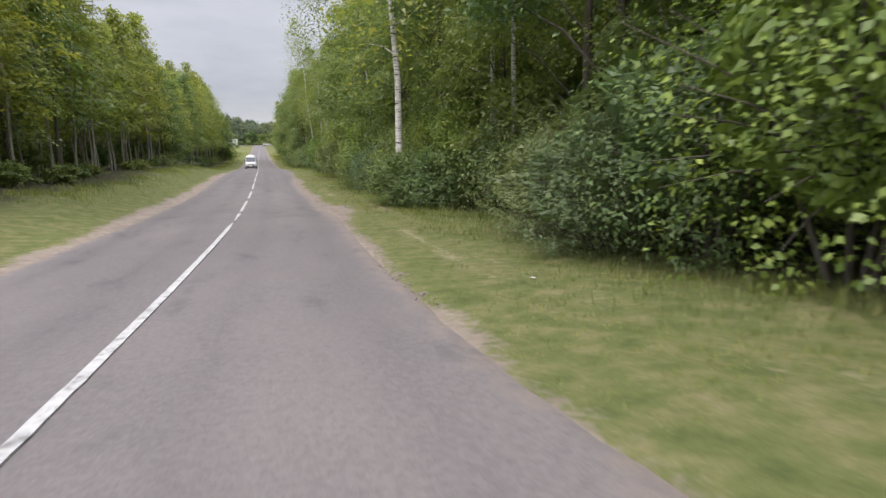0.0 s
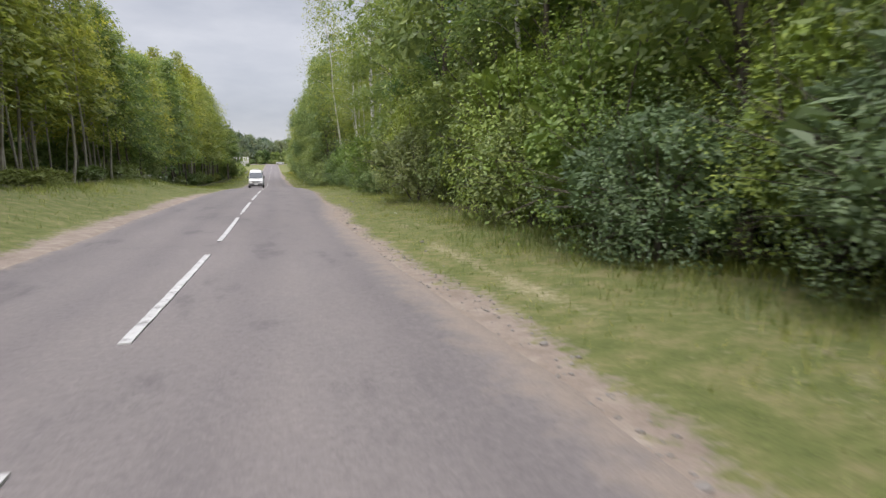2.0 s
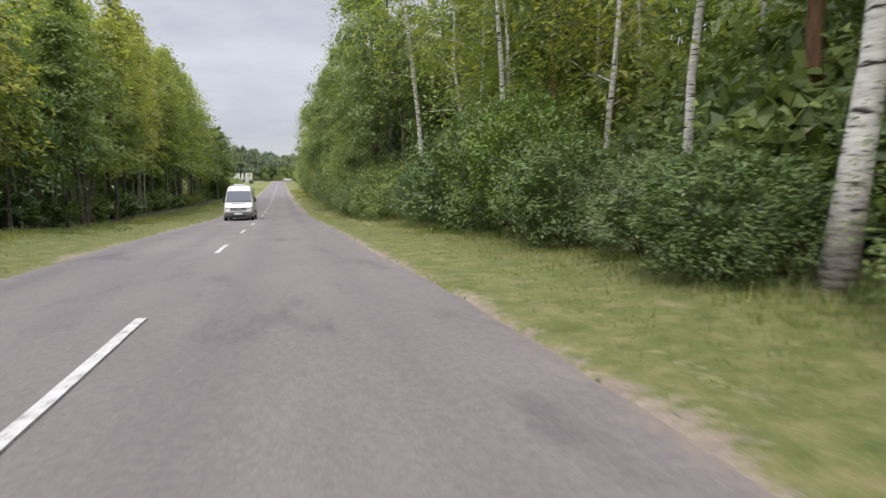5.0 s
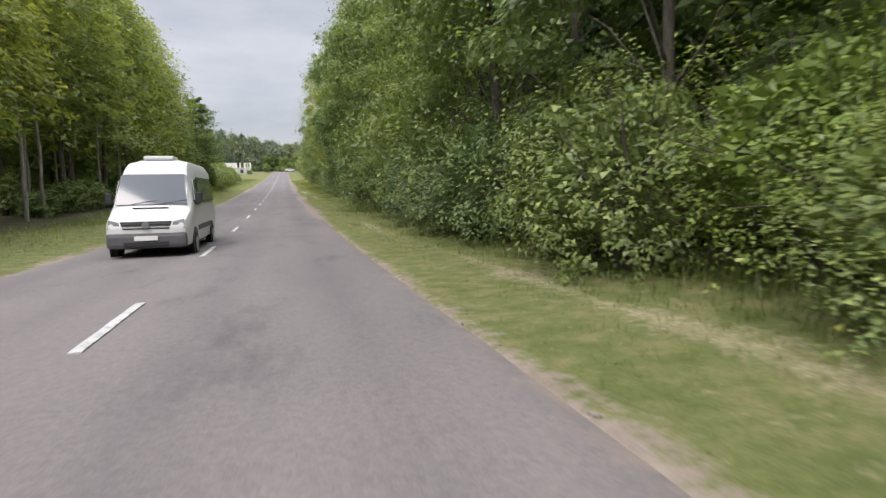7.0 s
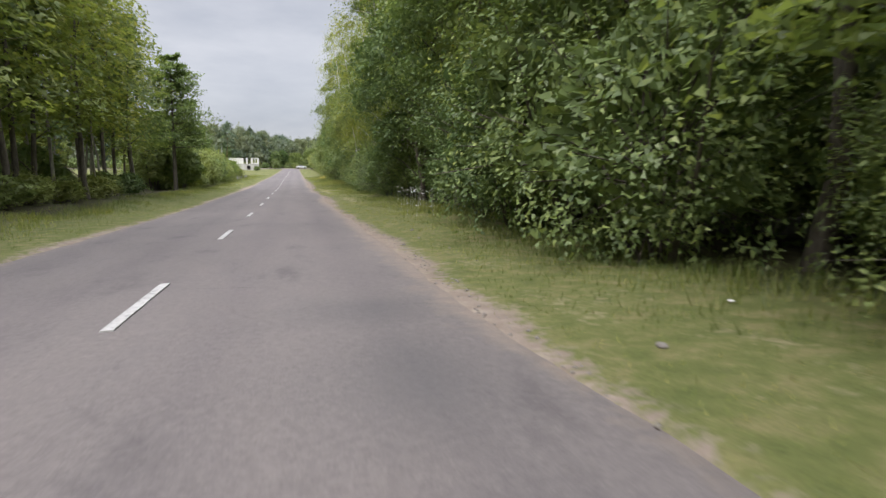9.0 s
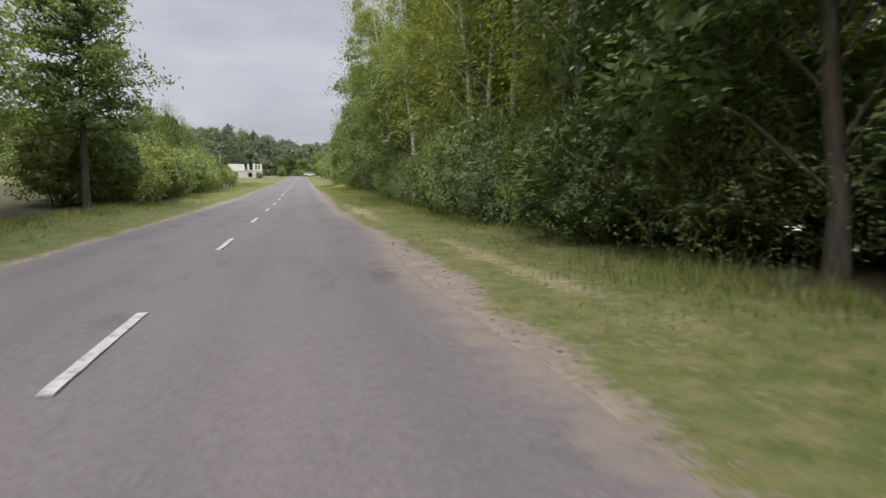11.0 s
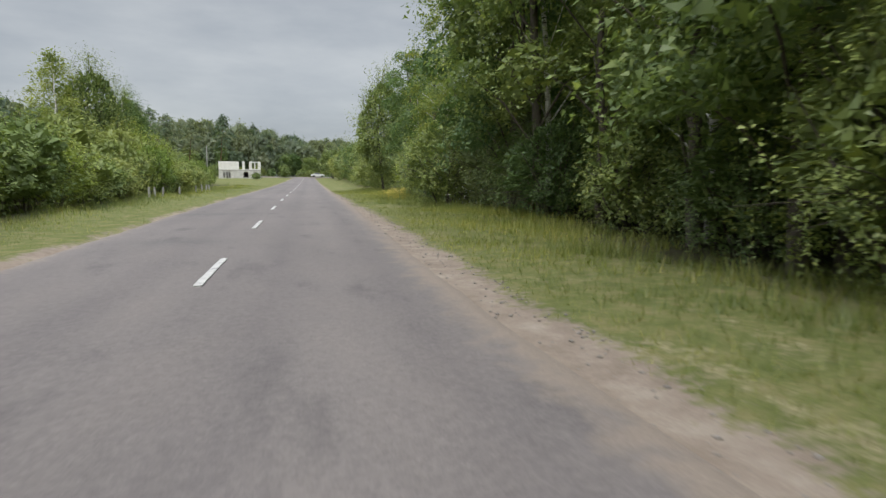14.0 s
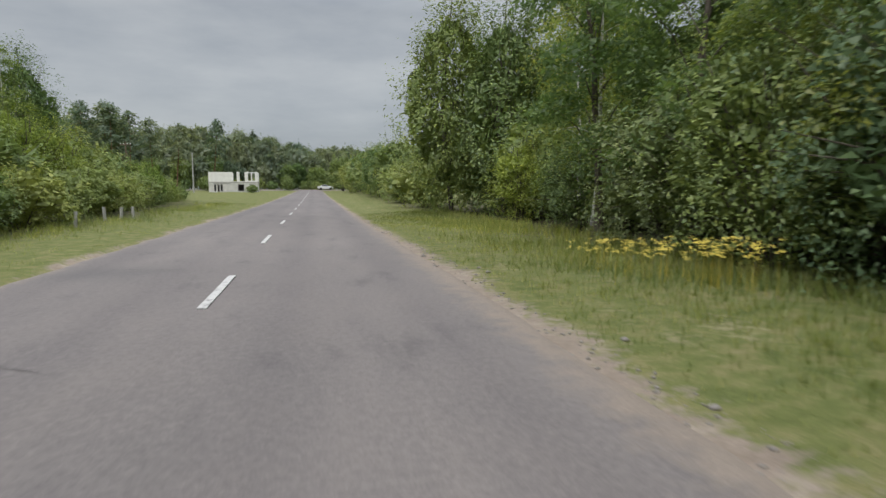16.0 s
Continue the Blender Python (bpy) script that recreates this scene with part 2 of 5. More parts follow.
def make_birch_bark():
    m, n, l, b = material("birch_bark", 0.8, 0.2)
    co = n.new("ShaderNodeTexCoord").outputs["Object"]
    band = noise_node(n, l, 3.2, 5, 0.6, co, (1.0, 1.0, 5.5))
    low = n.new("ShaderNodeSeparateXYZ")
    l.new(co, low.inputs["Vector"])
    white = ramp(n, l, band, [(0.36, (0.035, 0.032, 0.03)), (0.43, (0.5, 0.48, 0.45)), (0.6, (0.68, 0.66, 0.63))])
    rough = ramp(n, l, band, [(0.4, (0.05, 0.045, 0.04)), (0.62, (0.22, 0.2, 0.18))])
    foot = maths(n, l, "SUBTRACT", 1.3, low.outputs["Z"], True)
    l.new(mixed(n, l, foot, white, rough), b.inputs["Base Color"])
    bumped(n, l, b, band, 0.5, 0.02)
    return m


def make_bark(name, a, c):
    m, n, l, b = material(name, 0.9, 0.15)
    co = n.new("ShaderNodeTexCoord").outputs["Object"]
    f = noise_node(n, l, 9, 6, 0.65, co, (1.0, 1.0, 0.25))
    l.new(ramp(n, l, f, [(0.3, a), (0.7, c)]), b.inputs["Base Color"])
    bumped(n, l, b, f, 0.7, 0.03)
    return m


ASPHALT, GROUND, PAINT = make_asphalt(), make_ground(), make_paint()
BIRCH_BARK = make_birch_bark()
BARK = make_bark("grey_brown_bark", (0.06, 0.05, 0.042), (0.16, 0.14, 0.115))
PINE_BARK = make_bark("pine_bark", (0.10, 0.06, 0.04), (0.26, 0.15, 0.09))
PALE_BARK = make_bark("pale_grey_bark", (0.16, 0.145, 0.12), (0.36, 0.33, 0.28))

# ---- lie of the land ----
ROAD_Z = (5.12, 4.41, 3.93, 3.47, 3.15, 3.03, 2.86, 2.61, 2.27, 1.86, 1.40, 1.00, 0.75, 0.53, 0.33, 0.21, 0.11, -0.01, -0.10, -0.07,
          0.0, 0.02, 0.03, 0.04, 0.06, 0.10, 0.15, 0.21, 0.28, 0.36, 0.45, 0.55, 0.65, 0.75, 0.85, 0.95, 1.0, 1.0)      # every 10 m from y = -20
ROAD_C = (-0.73, -0.36, 0.0, 0.13, 0.23, 0.31, 0.37, 0.41, 0.40, 0.37, 0.32, 0.27, 0.24, 0.20, 0.15, 0.11, 0.08, 0.06, 0.04, 0.01, -0.01,
          -0.03, -0.04, -0.03, -0.02, -0.01, 0.0, 0.0, 0.0, 0.0, 0.0, 0.0, 0.0, 0.0, 0.0, 0.0, 0.0, 0.0)
EDGE_L = -3.15
# the asphalt's ragged end and the first grass on the near lane's side, from the centre line
EDGE_AT = (-60, -20, -8, -1, 4, 7, 10, 17, 21, 27, 31, 36, 43, 46, 51, 58, 70, 80, 95, 98, 106, 120, 128, 132, 135, 140, 143, 147, 154, 160, 165, 170, 180, 260)
EDGE_OFF = (3.2, 3.2, 2.95, 3.0, 2.75, 2.75, 2.9, 2.78, 2.75, 2.65, 2.95, 3.2, 3.35, 3.43, 3.7, 3.35, 3.45, 3.5, 3.55, 3.15, 3.1, 3.2, 2.98, 3.25, 3.45, 3.5, 3.0, 2.95, 3.15, 2.9, 2.9, 3.02, 3.02, 3.2)
BARE_AT = (-60, -20, -8, -1, 4, 5.5, 7, 10, 13, 17, 25, 29, 31, 34, 42, 46, 54, 78, 95, 100, 106, 120, 128, 131, 135, 140, 143, 148, 153, 158, 165, 177, 184, 190, 200, 260)
BARE_OFF = (3.25, 3.25, 3.3, 3.4, 4.1, 4.25, 3.55, 3.4, 3.65, 3.4, 3.35, 3.65, 3.7, 3.35, 3.5, 3.68, 3.6, 3.52, 3.55, 3.6, 3.8, 3.6, 3.92, 3.98, 3.75, 3.5, 3.65, 3.45, 3.6, 3.85, 3.88, 3.88, 3.62, 3.74, 3.5, 3.3)


def glide(v, y):
    y = np.asarray(y, float)
    u = np.clip((y + 20) / 10, 0, len(v) - 1.001)
    i = np.clip(np.floor(u).astype(int), 1, len(v) - 3)
    a = u - i
    v = np.asarray(v)
    p0, p1, p2, p3 = v[i - 1], v[i], v[i + 1], v[i + 2]
    r = 0.5 * (2 * p1 + (p2 - p0) * a + (2 * p0 - 5 * p1 + 4 * p2 - p3) * a * a + (3 * p1 - p0 - 3 * p2 + p3) * a ** 3)
    return r + np.where(y < -20, (y + 20) * (v[1] - v[0]) / 10, 0)


def road_z(y):
    return glide(ROAD_Z, y)


def road_c(y):
    return glide(ROAD_C, y)


def bump_at(y, centre, width):
    return np.exp(-((np.asarray(y, float) - centre) / width) ** 2)


def edge_r(y):
    """Where the asphalt ends on the near lane's side, from the centre line."""
    return np.interp(y, EDGE_AT, EDGE_OFF)


def sand_width(y, side):
    """Width of the bare sandy strip beside the asphalt."""
    y = np.asarray(y, float)
    if side > 0:
        return np.interp(y, BARE_AT, BARE_OFF) - edge_r(y)
    return 0.14 + 0.6 * bump_at(y, 14, 20) + 0.4 * bump_at(y, 40, 10) + 0.45 * bump_at(y, 159, 9)


def ground_z(x, y):
    """Height of the verge and the woods floor."""
    x, y = np.asarray(x, float), np.asarray(y, float)
    off = x - road_c(y)
    d = np.where(off > 0, off - edge_r(y), EDGE_L - off)
    t = np.clip(d / 4.0, 0, 1)
    t = t * t * (3 - 2 * t)
    bank = np.where(off < 0, 0.75 * np.clip((y + 8) / 14, 0, 1) * np.clip((72 - y) / 22, 0, 1), 0.1)
    z = road_z(y) - 0.045 + t * bank
    wav = 0.10 * np.sin(x * 0.55 + 1.3 * np.sin(y * 0.19)) * np.sin(y * 0.31 + x * 0.2) + 0.05 * np.sin(y * 1.1 + x * 1.7)
    z = z + np.clip((d - 0.8) / 3, 0, 1) * wav
    return np.where(d < 0, road_z(y) - 0.16, z)


def mesh_object(name, verts, faces, mat, parent=None, smooth=False):
    me = bpy.data.meshes.new(name)
    me.from_pydata([tuple(v) for v in verts], [], [tuple(f) for f in faces])
    if mat is not None:
        me.materials.append(mat)
    if smooth:
        me.shade_smooth()
    ob = new(name, me)
    if parent is not None:
        ob.parent = parent
    return ob


def grid_faces(nr, nc):
    return [(r * nc + c, r * nc + c + 1, (r + 1) * nc + c + 1, (r + 1) * nc + c) for r in range(nr - 1) for c in range(nc - 1)]


def build_ground():
    ys = np.concatenate([[-900, -300, -120, -70], np.arange(-45, 260, 1.0), np.arange(260, 380, 4.0), [385, 400, 430, 480, 600, 900, 1800, 4000]])
    xs = np.array([-3500, -1200, -400, -150, -70, -40, -28, -20, -16, -13, -11.5, -10.5, -9.5, -8.7, -8, -7.3, -6.7, -6.1, -5.6, -5.1, -4.7, -4.3, -4.0, -3.7,
                   -3.4, -3.1, -2.6, 0, 2.6, 2.95, 3.1, 3.25, 3.4, 3.55, 3.7, 3.85, 4.0, 4.15, 4.3, 4.5, 4.7, 4.9, 5.1, 5.35, 5.6, 6.1, 6.7, 7.3, 8, 8.7, 9.5, 10.5, 11.5, 13, 16, 20, 28, 40, 70, 150, 400, 1200, 3500])
    X, Y = np.meshgrid(xs, ys)
    Z = ground_z(X, Y)
    Z = np.where(np.abs(X) > 1500, Z - 8, Z)
    V = np.stack([X.ravel(), Y.ravel(), Z.ravel()], 1)
    ob = mesh_object("ground", V, grid_faces(len(ys), len(xs)), GROUND, smooth=True)
    off = X - road_c(Y)
    d = np.where(off > 0, off - edge_r(Y), EDGE_L - off)
    w = np.where(off > 0, sand_width(Y, 1), sand_width(Y, -1))
    # old wheel tracks worn into the verge
    track = np.full(off.shape, 9.0)
    for cy, half, at_x, width in ((149, 9, 4.32, 0.34), (74, 6, 5.3, 0.18), (90, 4, 5.0, 0.18), (-6, 3, 4.5, 0.06), (4, 3, 5.2, 0.12), (16, 4, 4.3, 0.08), (128, 4, 4.9, 0.1)):
        run = np.clip(1.6 * (1 - np.abs(Y - cy) / (half * 1.5)), 0, 1)
        track = np.minimum(track, np.abs(off - at_x) + 0.2 - (width + 0.2) * run)
    litter = np.clip((d - 3.6) / 1.6, 0, 1) * np.clip((250 - Y) / 30, 0, 1)
    for key, val in (("sand", np.minimum(d - w, track)), ("litter", litter), ("trodden", np.clip((d - w - 0.05) / 0.3, 0, 1))):
        a = ob.data.attributes.new(key, "FLOAT", "POINT")
        a.data.foreach_set("value", val.ravel().astype(np.float32))
    return tagged(ob, "grassy road verge with sandy shoulders and woods floor", "ground", kind="structure")


def build_road():
    ys = np.concatenate([[-300, -120, -60], np.arange(-44, 260, 0.5), np.arange(260, 347, 2.0)])
    cols = np.array([0.0, 0.02, 0.06, 0.14, 0.25, 0.375, 0.5, 0.625, 0.75, 0.84, 0.89, 0.93, 0.96, 0.98, 1.0])
    rows, across, dust = [], [], []
    for y in ys:
        c, z = float(road_c(y)), float(road_z(y))
        wob = lambda k: 0.09 * noise.noise(Vector((y * 0.22, k, 0))) + 0.10 * noise.noise(Vector((y * 1.3, k, 3)))
        lo, hi = EDGE_L + wob(1.0), float(edge_r(y)) + min(0.4, 0.65 * float(sand_width(y, 1))) + 0.6 * wob(7.0)
        for k, u in enumerate(cols):
            x = lo + (hi - lo) * u
            dz = -0.02 * abs(x) / 3.2 + 0.012 * noise.noise(Vector((x * 0.8, y * 0.25, 9)))
            dz -= (0.06, 0.012, 0.0)[min(k, len(cols) - 1 - k, 2)]
            rows.append((c + x, y, z + dz))
            across.append(x)
            dust.append(x - float(edge_r(y)) if x > 0 else EDGE_L + 0.15 - x)
    ob = mesh_object("road", rows, grid_faces(len(ys), len(cols)), ASPHALT, smooth=True)
    a = ob.data.attributes.new("across", "FLOAT", "POINT")
    a.data.foreach_set("value", np.array(across, np.float32))
    ob.data.attributes.new("dust", "FLOAT", "POINT").data.foreach_set("value", np.array(dust, np.float32))
    P = np.array(rows)
    stain = np.zeros(len(P))
    for cx, cy, rx, ry, k in ((2.5, 98.8, 0.7, 0.5, 0.8), (2.6, 96.8, 0.5, 1.0, 0.75), (3.0, 93.5, 0.5, 1.4, 0.6), (2.1, 1.7, 0.9, 0.4, 0.6), (0.6, 1.3, 0.4, 0.45, 0.5), (2.2, 87.5, 0.6, 0.4, 0.6), (1.4, 90.5, 0.5, 0.6, 0.4),
                              (-1.8, 176.5, 1.1, 0.5, 0.7), (-1.2, 168.0, 0.9, 0.5, 0.6), (-2.0, 190.0, 1.0, 0.6, 0.6), (-1.6, 150.0, 0.6, 1.0, 0.4), (2.7, 78.0, 0.4, 1.5, 0.3)):
        stain = np.maximum(stain, k * np.exp(-((P[:, 0] - cx) / rx) ** 2 - ((P[:, 1] - cy) / ry) ** 2))
    ob.data.attributes.new("stain", "FLOAT", "POINT").data.foreach_set("value", stain.astype(np.float32))
    return tagged(ob, "worn grey two-lane asphalt road with ragged edges", "road", kind="structure")


ground = build_ground()
road = build_road()


def lane_mark(y0, y1, width=0.105):
    n = max(3, int((y1 - y0) / 0.25))
    v, f = [], []
    for i in range(n + 1):
        y = y0 + (y1 - y0) * i / n
        c, z = float(road_c(y)), float(road_z(y)) + 0.016
        j = 0.012 * noise.noise(Vector((y * 5, 2, 0)))
        v += [(c - width / 2 + j, y, z), (c + width / 2 + j, y, z), (c - width / 2 + j, y, z - 0.02), (c + width / 2 + j, y, z - 0.02)]
    for i in range(n):
        a, b = 4 * i, 4 * i + 4
        f += [(a, a + 1, b + 1, b), (a + 1, a + 3, b + 3, b + 1), (a + 2, a, b, b + 2)]
    f += [(0, 2, 3, 1), (4 * n, 4 * n + 1, 4 * n + 3, 4 * n + 2)]
    return mesh_object("lane_mark", v, f, PAINT, road)


lane_mark(-60.0, -1.1)
lane_mark(-1.05, -0.35, 0.055)
lane_mark(0.72, 2.0, 0.055)
lane_mark(2.05, 3.4)
lane_mark(4.45, 10.75)
for k in range(2, 7):
    lane_mark(8 * k - 2.95, 8 * k + 2.9)
lane_mark(28.25, 28.85, 0.05)
lane_mark(43.55, 43.95, 0.03)
for y in (59.3, 67.3):
    lane_mark(y - 1.2, y + 1.2)
for k in range(8):
    y = 75.35 + 8.097 * k
    lane_mark(y - 1.2, y + 1.2)
for k in range(1, 25):
    y = 132.03 + 8.0 * k
    lane_mark(y - 1.3, y + 1.2)


# ---- plants ----
def leaf_arrays(centres, ups, size, rng, long=1.7, flat=0.85, three=False, rise=0.25):
    """Rhombic leaves folded a little along the middle: one island each. centres (n, 3); ups (n, 3) a rough outward direction."""
    n = len(centres)
    nrm = ups * flat + rng.normal(0, 0.3, (n, 3)) + np.array([0, 0, rise])
    nrm /= np.linalg.norm(nrm, axis=1)[:, None] + 1e-9
    t = np.cross(nrm, rng.normal(0, 1, (n, 3)))
    t /= np.linalg.norm(t, axis=1)[:, None] + 1e-9
    s = np.cross(nrm, t)
    L = (size * rng.uniform(0.65, 1.35, n))[:, None]
    Wd = L / long
    a = centres - t * L * 0.5
    b = centres + s * Wd * 0.5 + nrm * L * 0.10
    c = centres + t * L * 0.5 - nrm * L * 0.08
    d = centres - s * Wd * 0.5 + nrm * L * 0.10
    if three:
        return np.stack([a, b, centres + t * L * 0.6 - s * Wd * 0.5], 1).reshape(-1, 3), np.arange(3 * n).reshape(n, 3)
    V = np.stack([a, b, c, d], 1).reshape(-1, 3)
    F = np.arange(4 * n).reshape(n, 4)
    return V, F


def quick_mesh(name, V, F, mat, smooth=False):
    me = bpy.data.meshes.new(name)
    k = F.shape[1]
    me.vertices.add(len(V))
    me.vertices.foreach_set("co", np.asarray(V, np.float32).ravel())
    me.loops.add(F.size)
    me.loops.foreach_set("vertex_index", F.astype(np.int32).ravel())
    me.polygons.add(len(F))
    me.polygons.foreach_set("loop_start", np.arange(0, F.size, k, dtype=np.int32))
    me.update(calc_edges=True)
    me.materials.append(mat)
    if smooth:
        me.shade_smooth()
    return me


def tube(path, radii, sides):
    """Verts and quads of a tapered, closed-tip tube along a path."""
    P, R = np.asarray(path, float), np.asarray(radii, float)
    d = np.gradient(P, axis=0)
    d /= np.linalg.norm(d, axis=1)[:, None] + 1e-9
    ref = np.where(np.abs(d[:, 2:3]) > 0.9, np.array([[1.0, 0, 0]]), np.array([[0, 0, 1.0]]))
    u = np.cross(d, ref)
    u /= np.linalg.norm(u, axis=1)[:, None] + 1e-9
    w = np.cross(d, u)
    an = np.linspace(0, 2 * np.pi, sides, endpoint=False)
    V = (P[:, None] + R[:, None, None] * (np.cos(an)[None, :, None] * u[:, None] + np.sin(an)[None, :, None] * w[:, None])).reshape(-1, 3)
    F = [(i * sides + j, i * sides + (j + 1) % sides, (i + 1) * sides + (j + 1) % sides, (i + 1) * sides + j) for i in range(len(P) - 1) for j in range(sides)]
    return V, np.array(F)


def joined(pieces):
    V, F, k = [], [], 0
    for v, f in pieces:
        V.append(v), F.append(f + k)
        k += len(v)
    return np.concatenate(V), np.concatenate(F)


def crown_radius(kind, u):
    """Relative crown radius at the relative crown height u."""
    if kind == "birch":
        return 0.95 * np.sin(np.pi * np.clip(0.12 + 0.86 * u, 0, 1)) ** 0.8
    if kind == "cone":
        return (1 - u) ** 0.8 * 0.95 + 0.06
    return np.sin(np.pi * np.clip(0.2 + 0.76 * u, 0, 1)) ** 0.6


def tree_parts(seed, kind, height, crown_low, radius, sprays, leaves, leaf, spray, trunk_r, lean=0.03, droop=0.15, inner=0.45, three=False, fill=3):
    """Trunk with limbs, and leaves in flat sprays at the limbs' ends, as arrays in the tree's own space."""
    rng = np.random.default_rng(seed)
    n = 9
    bend = rng.normal(0, lean, 2) * height
    k = np.linspace(0, 1, n)
    wob = np.cumsum(rng.normal(0, 0.006 * height, (n, 2)), 0) * (k > 0)[:, None]
    path = np.stack([bend[0] * k ** 1.6 + wob[:, 0], bend[1] * k ** 1.6 + wob[:, 1], -0.25 + k * (height * 0.95 + 0.25)], 1)
    wood = [tube(path, trunk_r * (1.0 - 0.88 * k) + 0.012 + trunk_r * 0.35 * np.exp(-k * 30), 8)]
    low = crown_low * height
    lobes = rng.uniform(0, 6.28, 3)
    C, O, T, Z = [], [], [], []
    for c in range(sprays):
        u = ((c + rng.uniform()) / sprays) ** 0.85
        an = c * 2.39996 + rng.normal(0, 0.5)
        h = low + u * (height - low)
        lobe = 1 + 0.16 * math.sin(2 * an + lobes[0] + 3 * u) + 0.12 * math.sin(3 * an + lobes[1] - 5 * u)
        rr = radius * float(crown_radius(kind, u)) * (inner + (1.05 - inner) * np.sqrt(rng.uniform())) * rng.uniform(0.8, 1.15) * lobe
        kk = np.clip((h + 0.25) / (height * 0.95 + 0.25), 0, 1)
        axis = np.array([np.interp(kk, k, path[:, 0]), np.interp(kk, k, path[:, 1]), 0])
        cen = axis + np.array([math.cos(an) * rr, math.sin(an) * rr, max(0.12, h - droop * rr * rng.uniform(0.2, 1.0))])
        root_h = max(0.1 * height, h - rr * rng.uniform(0.35, 0.9))
        kr = np.clip((root_h + 0.25) / (height * 0.95 + 0.25), 0, 0.97)
        root = np.array([np.interp(kr, k, path[:, 0]), np.interp(kr, k, path[:, 1]), root_h])
        if c % (6 if three else 3) == 0:
            mid = (root + cen) / 2 + np.array([0, 0, 0.12 * rr])
            r0 = max(0.012, trunk_r * 0.32 * (1 - 0.7 * kr))
            wood.append(tube(np.array([root, mid, cen]), [r0, r0 * 0.6, 0.006], 4))
        out = np.array([math.cos(an), math.sin(an), 0.0])
        m = int(leaves * rng.uniform(0.6, 1.4))
        g = rng.normal(0, 1, (m, 3))
        g *= (rng.uniform(0, 1, m) ** 0.4 / (np.linalg.norm(g, axis=1) + 1e-9))[:, None]
        s = spray * rng.uniform(0.65, 1.4)
        side = np.array([-out[1], out[0], 0.0])
        fall = np.array([0, 0, 1.0]) * (-(0.25 + droop) * g[:, :1] * s - 0.35 * s * (g[:, 1:2] ** 2))
        pts = cen + out * g[:, :1] * s * 1.25 + side * g[:, 1:2] * s * 1.05 + np.array([0, 0, 0.42]) * g[:, 2:3] * s + fall
        if droop > 0.4:
            pts[:, 2] -= rng.uniform(0, 1, m) ** 2 * s * 2.2
        pts[:, 2] = np.maximum(pts[:, 2], 0.06)
        core = pts[:fill]
        core[:] = axis + (cen - axis) * np.array([0.55, 0.55, 0]) + np.array([0, 0, cen[2]]) + rng.normal(0, 0.3 * s, core.shape)
        bulk = np.ones(m)
        bulk[:fill] = rng.uniform(0.32, 0.45, len(core)) * spray / leaf
        Z.append(bulk)
        face = out * 0.6 + np.array([0, 0, 0.6])
        C.append(pts), O.append(np.repeat(face[None], m, 0))
        # tint runs lighter outward and upward within each spray
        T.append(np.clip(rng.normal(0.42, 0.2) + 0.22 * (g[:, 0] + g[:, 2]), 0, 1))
    Z = np.concatenate(Z)
    C, O, T = np.concatenate(C), np.concatenate(O), np.concatenate(T)
    LV, LF = leaf_arrays(C, O, leaf * Z, rng, long=1.45 if not three else 1.1, three=three, rise=0.3)
    WV, WF = joined(wood)
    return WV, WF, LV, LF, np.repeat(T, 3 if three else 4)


def ball(detail):
    bm = bmesh.new()
    bmesh.ops.create_icosphere(bm, subdivisions=detail, radius=1.0)
    D = np.array([v.co for v in bm.verts])
    F = np.array([[v.index for v in f.verts] for f in bm.faces])
    bm.free()
    return D, F


def leaf_shell(V, F, rng, grow=1.5, tilt=0.55):
    """The faces of a closed form as single leaves, each grown past its neighbours and tilted its own way."""
    P = V[F]
    mid = P.mean(1, keepdims=True)
    E = P - mid
    side = np.cross(P[:, 1] - P[:, 0], P[:, 2] - P[:, 0])
    side /= np.linalg.norm(side, axis=1)[:, None] + 1e-9
    size = np.linalg.norm(E, axis=2, keepdims=True)
    E = E * rng.uniform(0.4 * grow, grow, (len(F), 3, 1)) + side[:, None] * size * rng.normal(0, tilt, (len(F), 3, 1))
    V = (mid + E).reshape(-1, 3)
    V[:, 2] = np.maximum(V[:, 2], 0.03)
    return V, np.arange(len(V)).reshape(-1, 3)


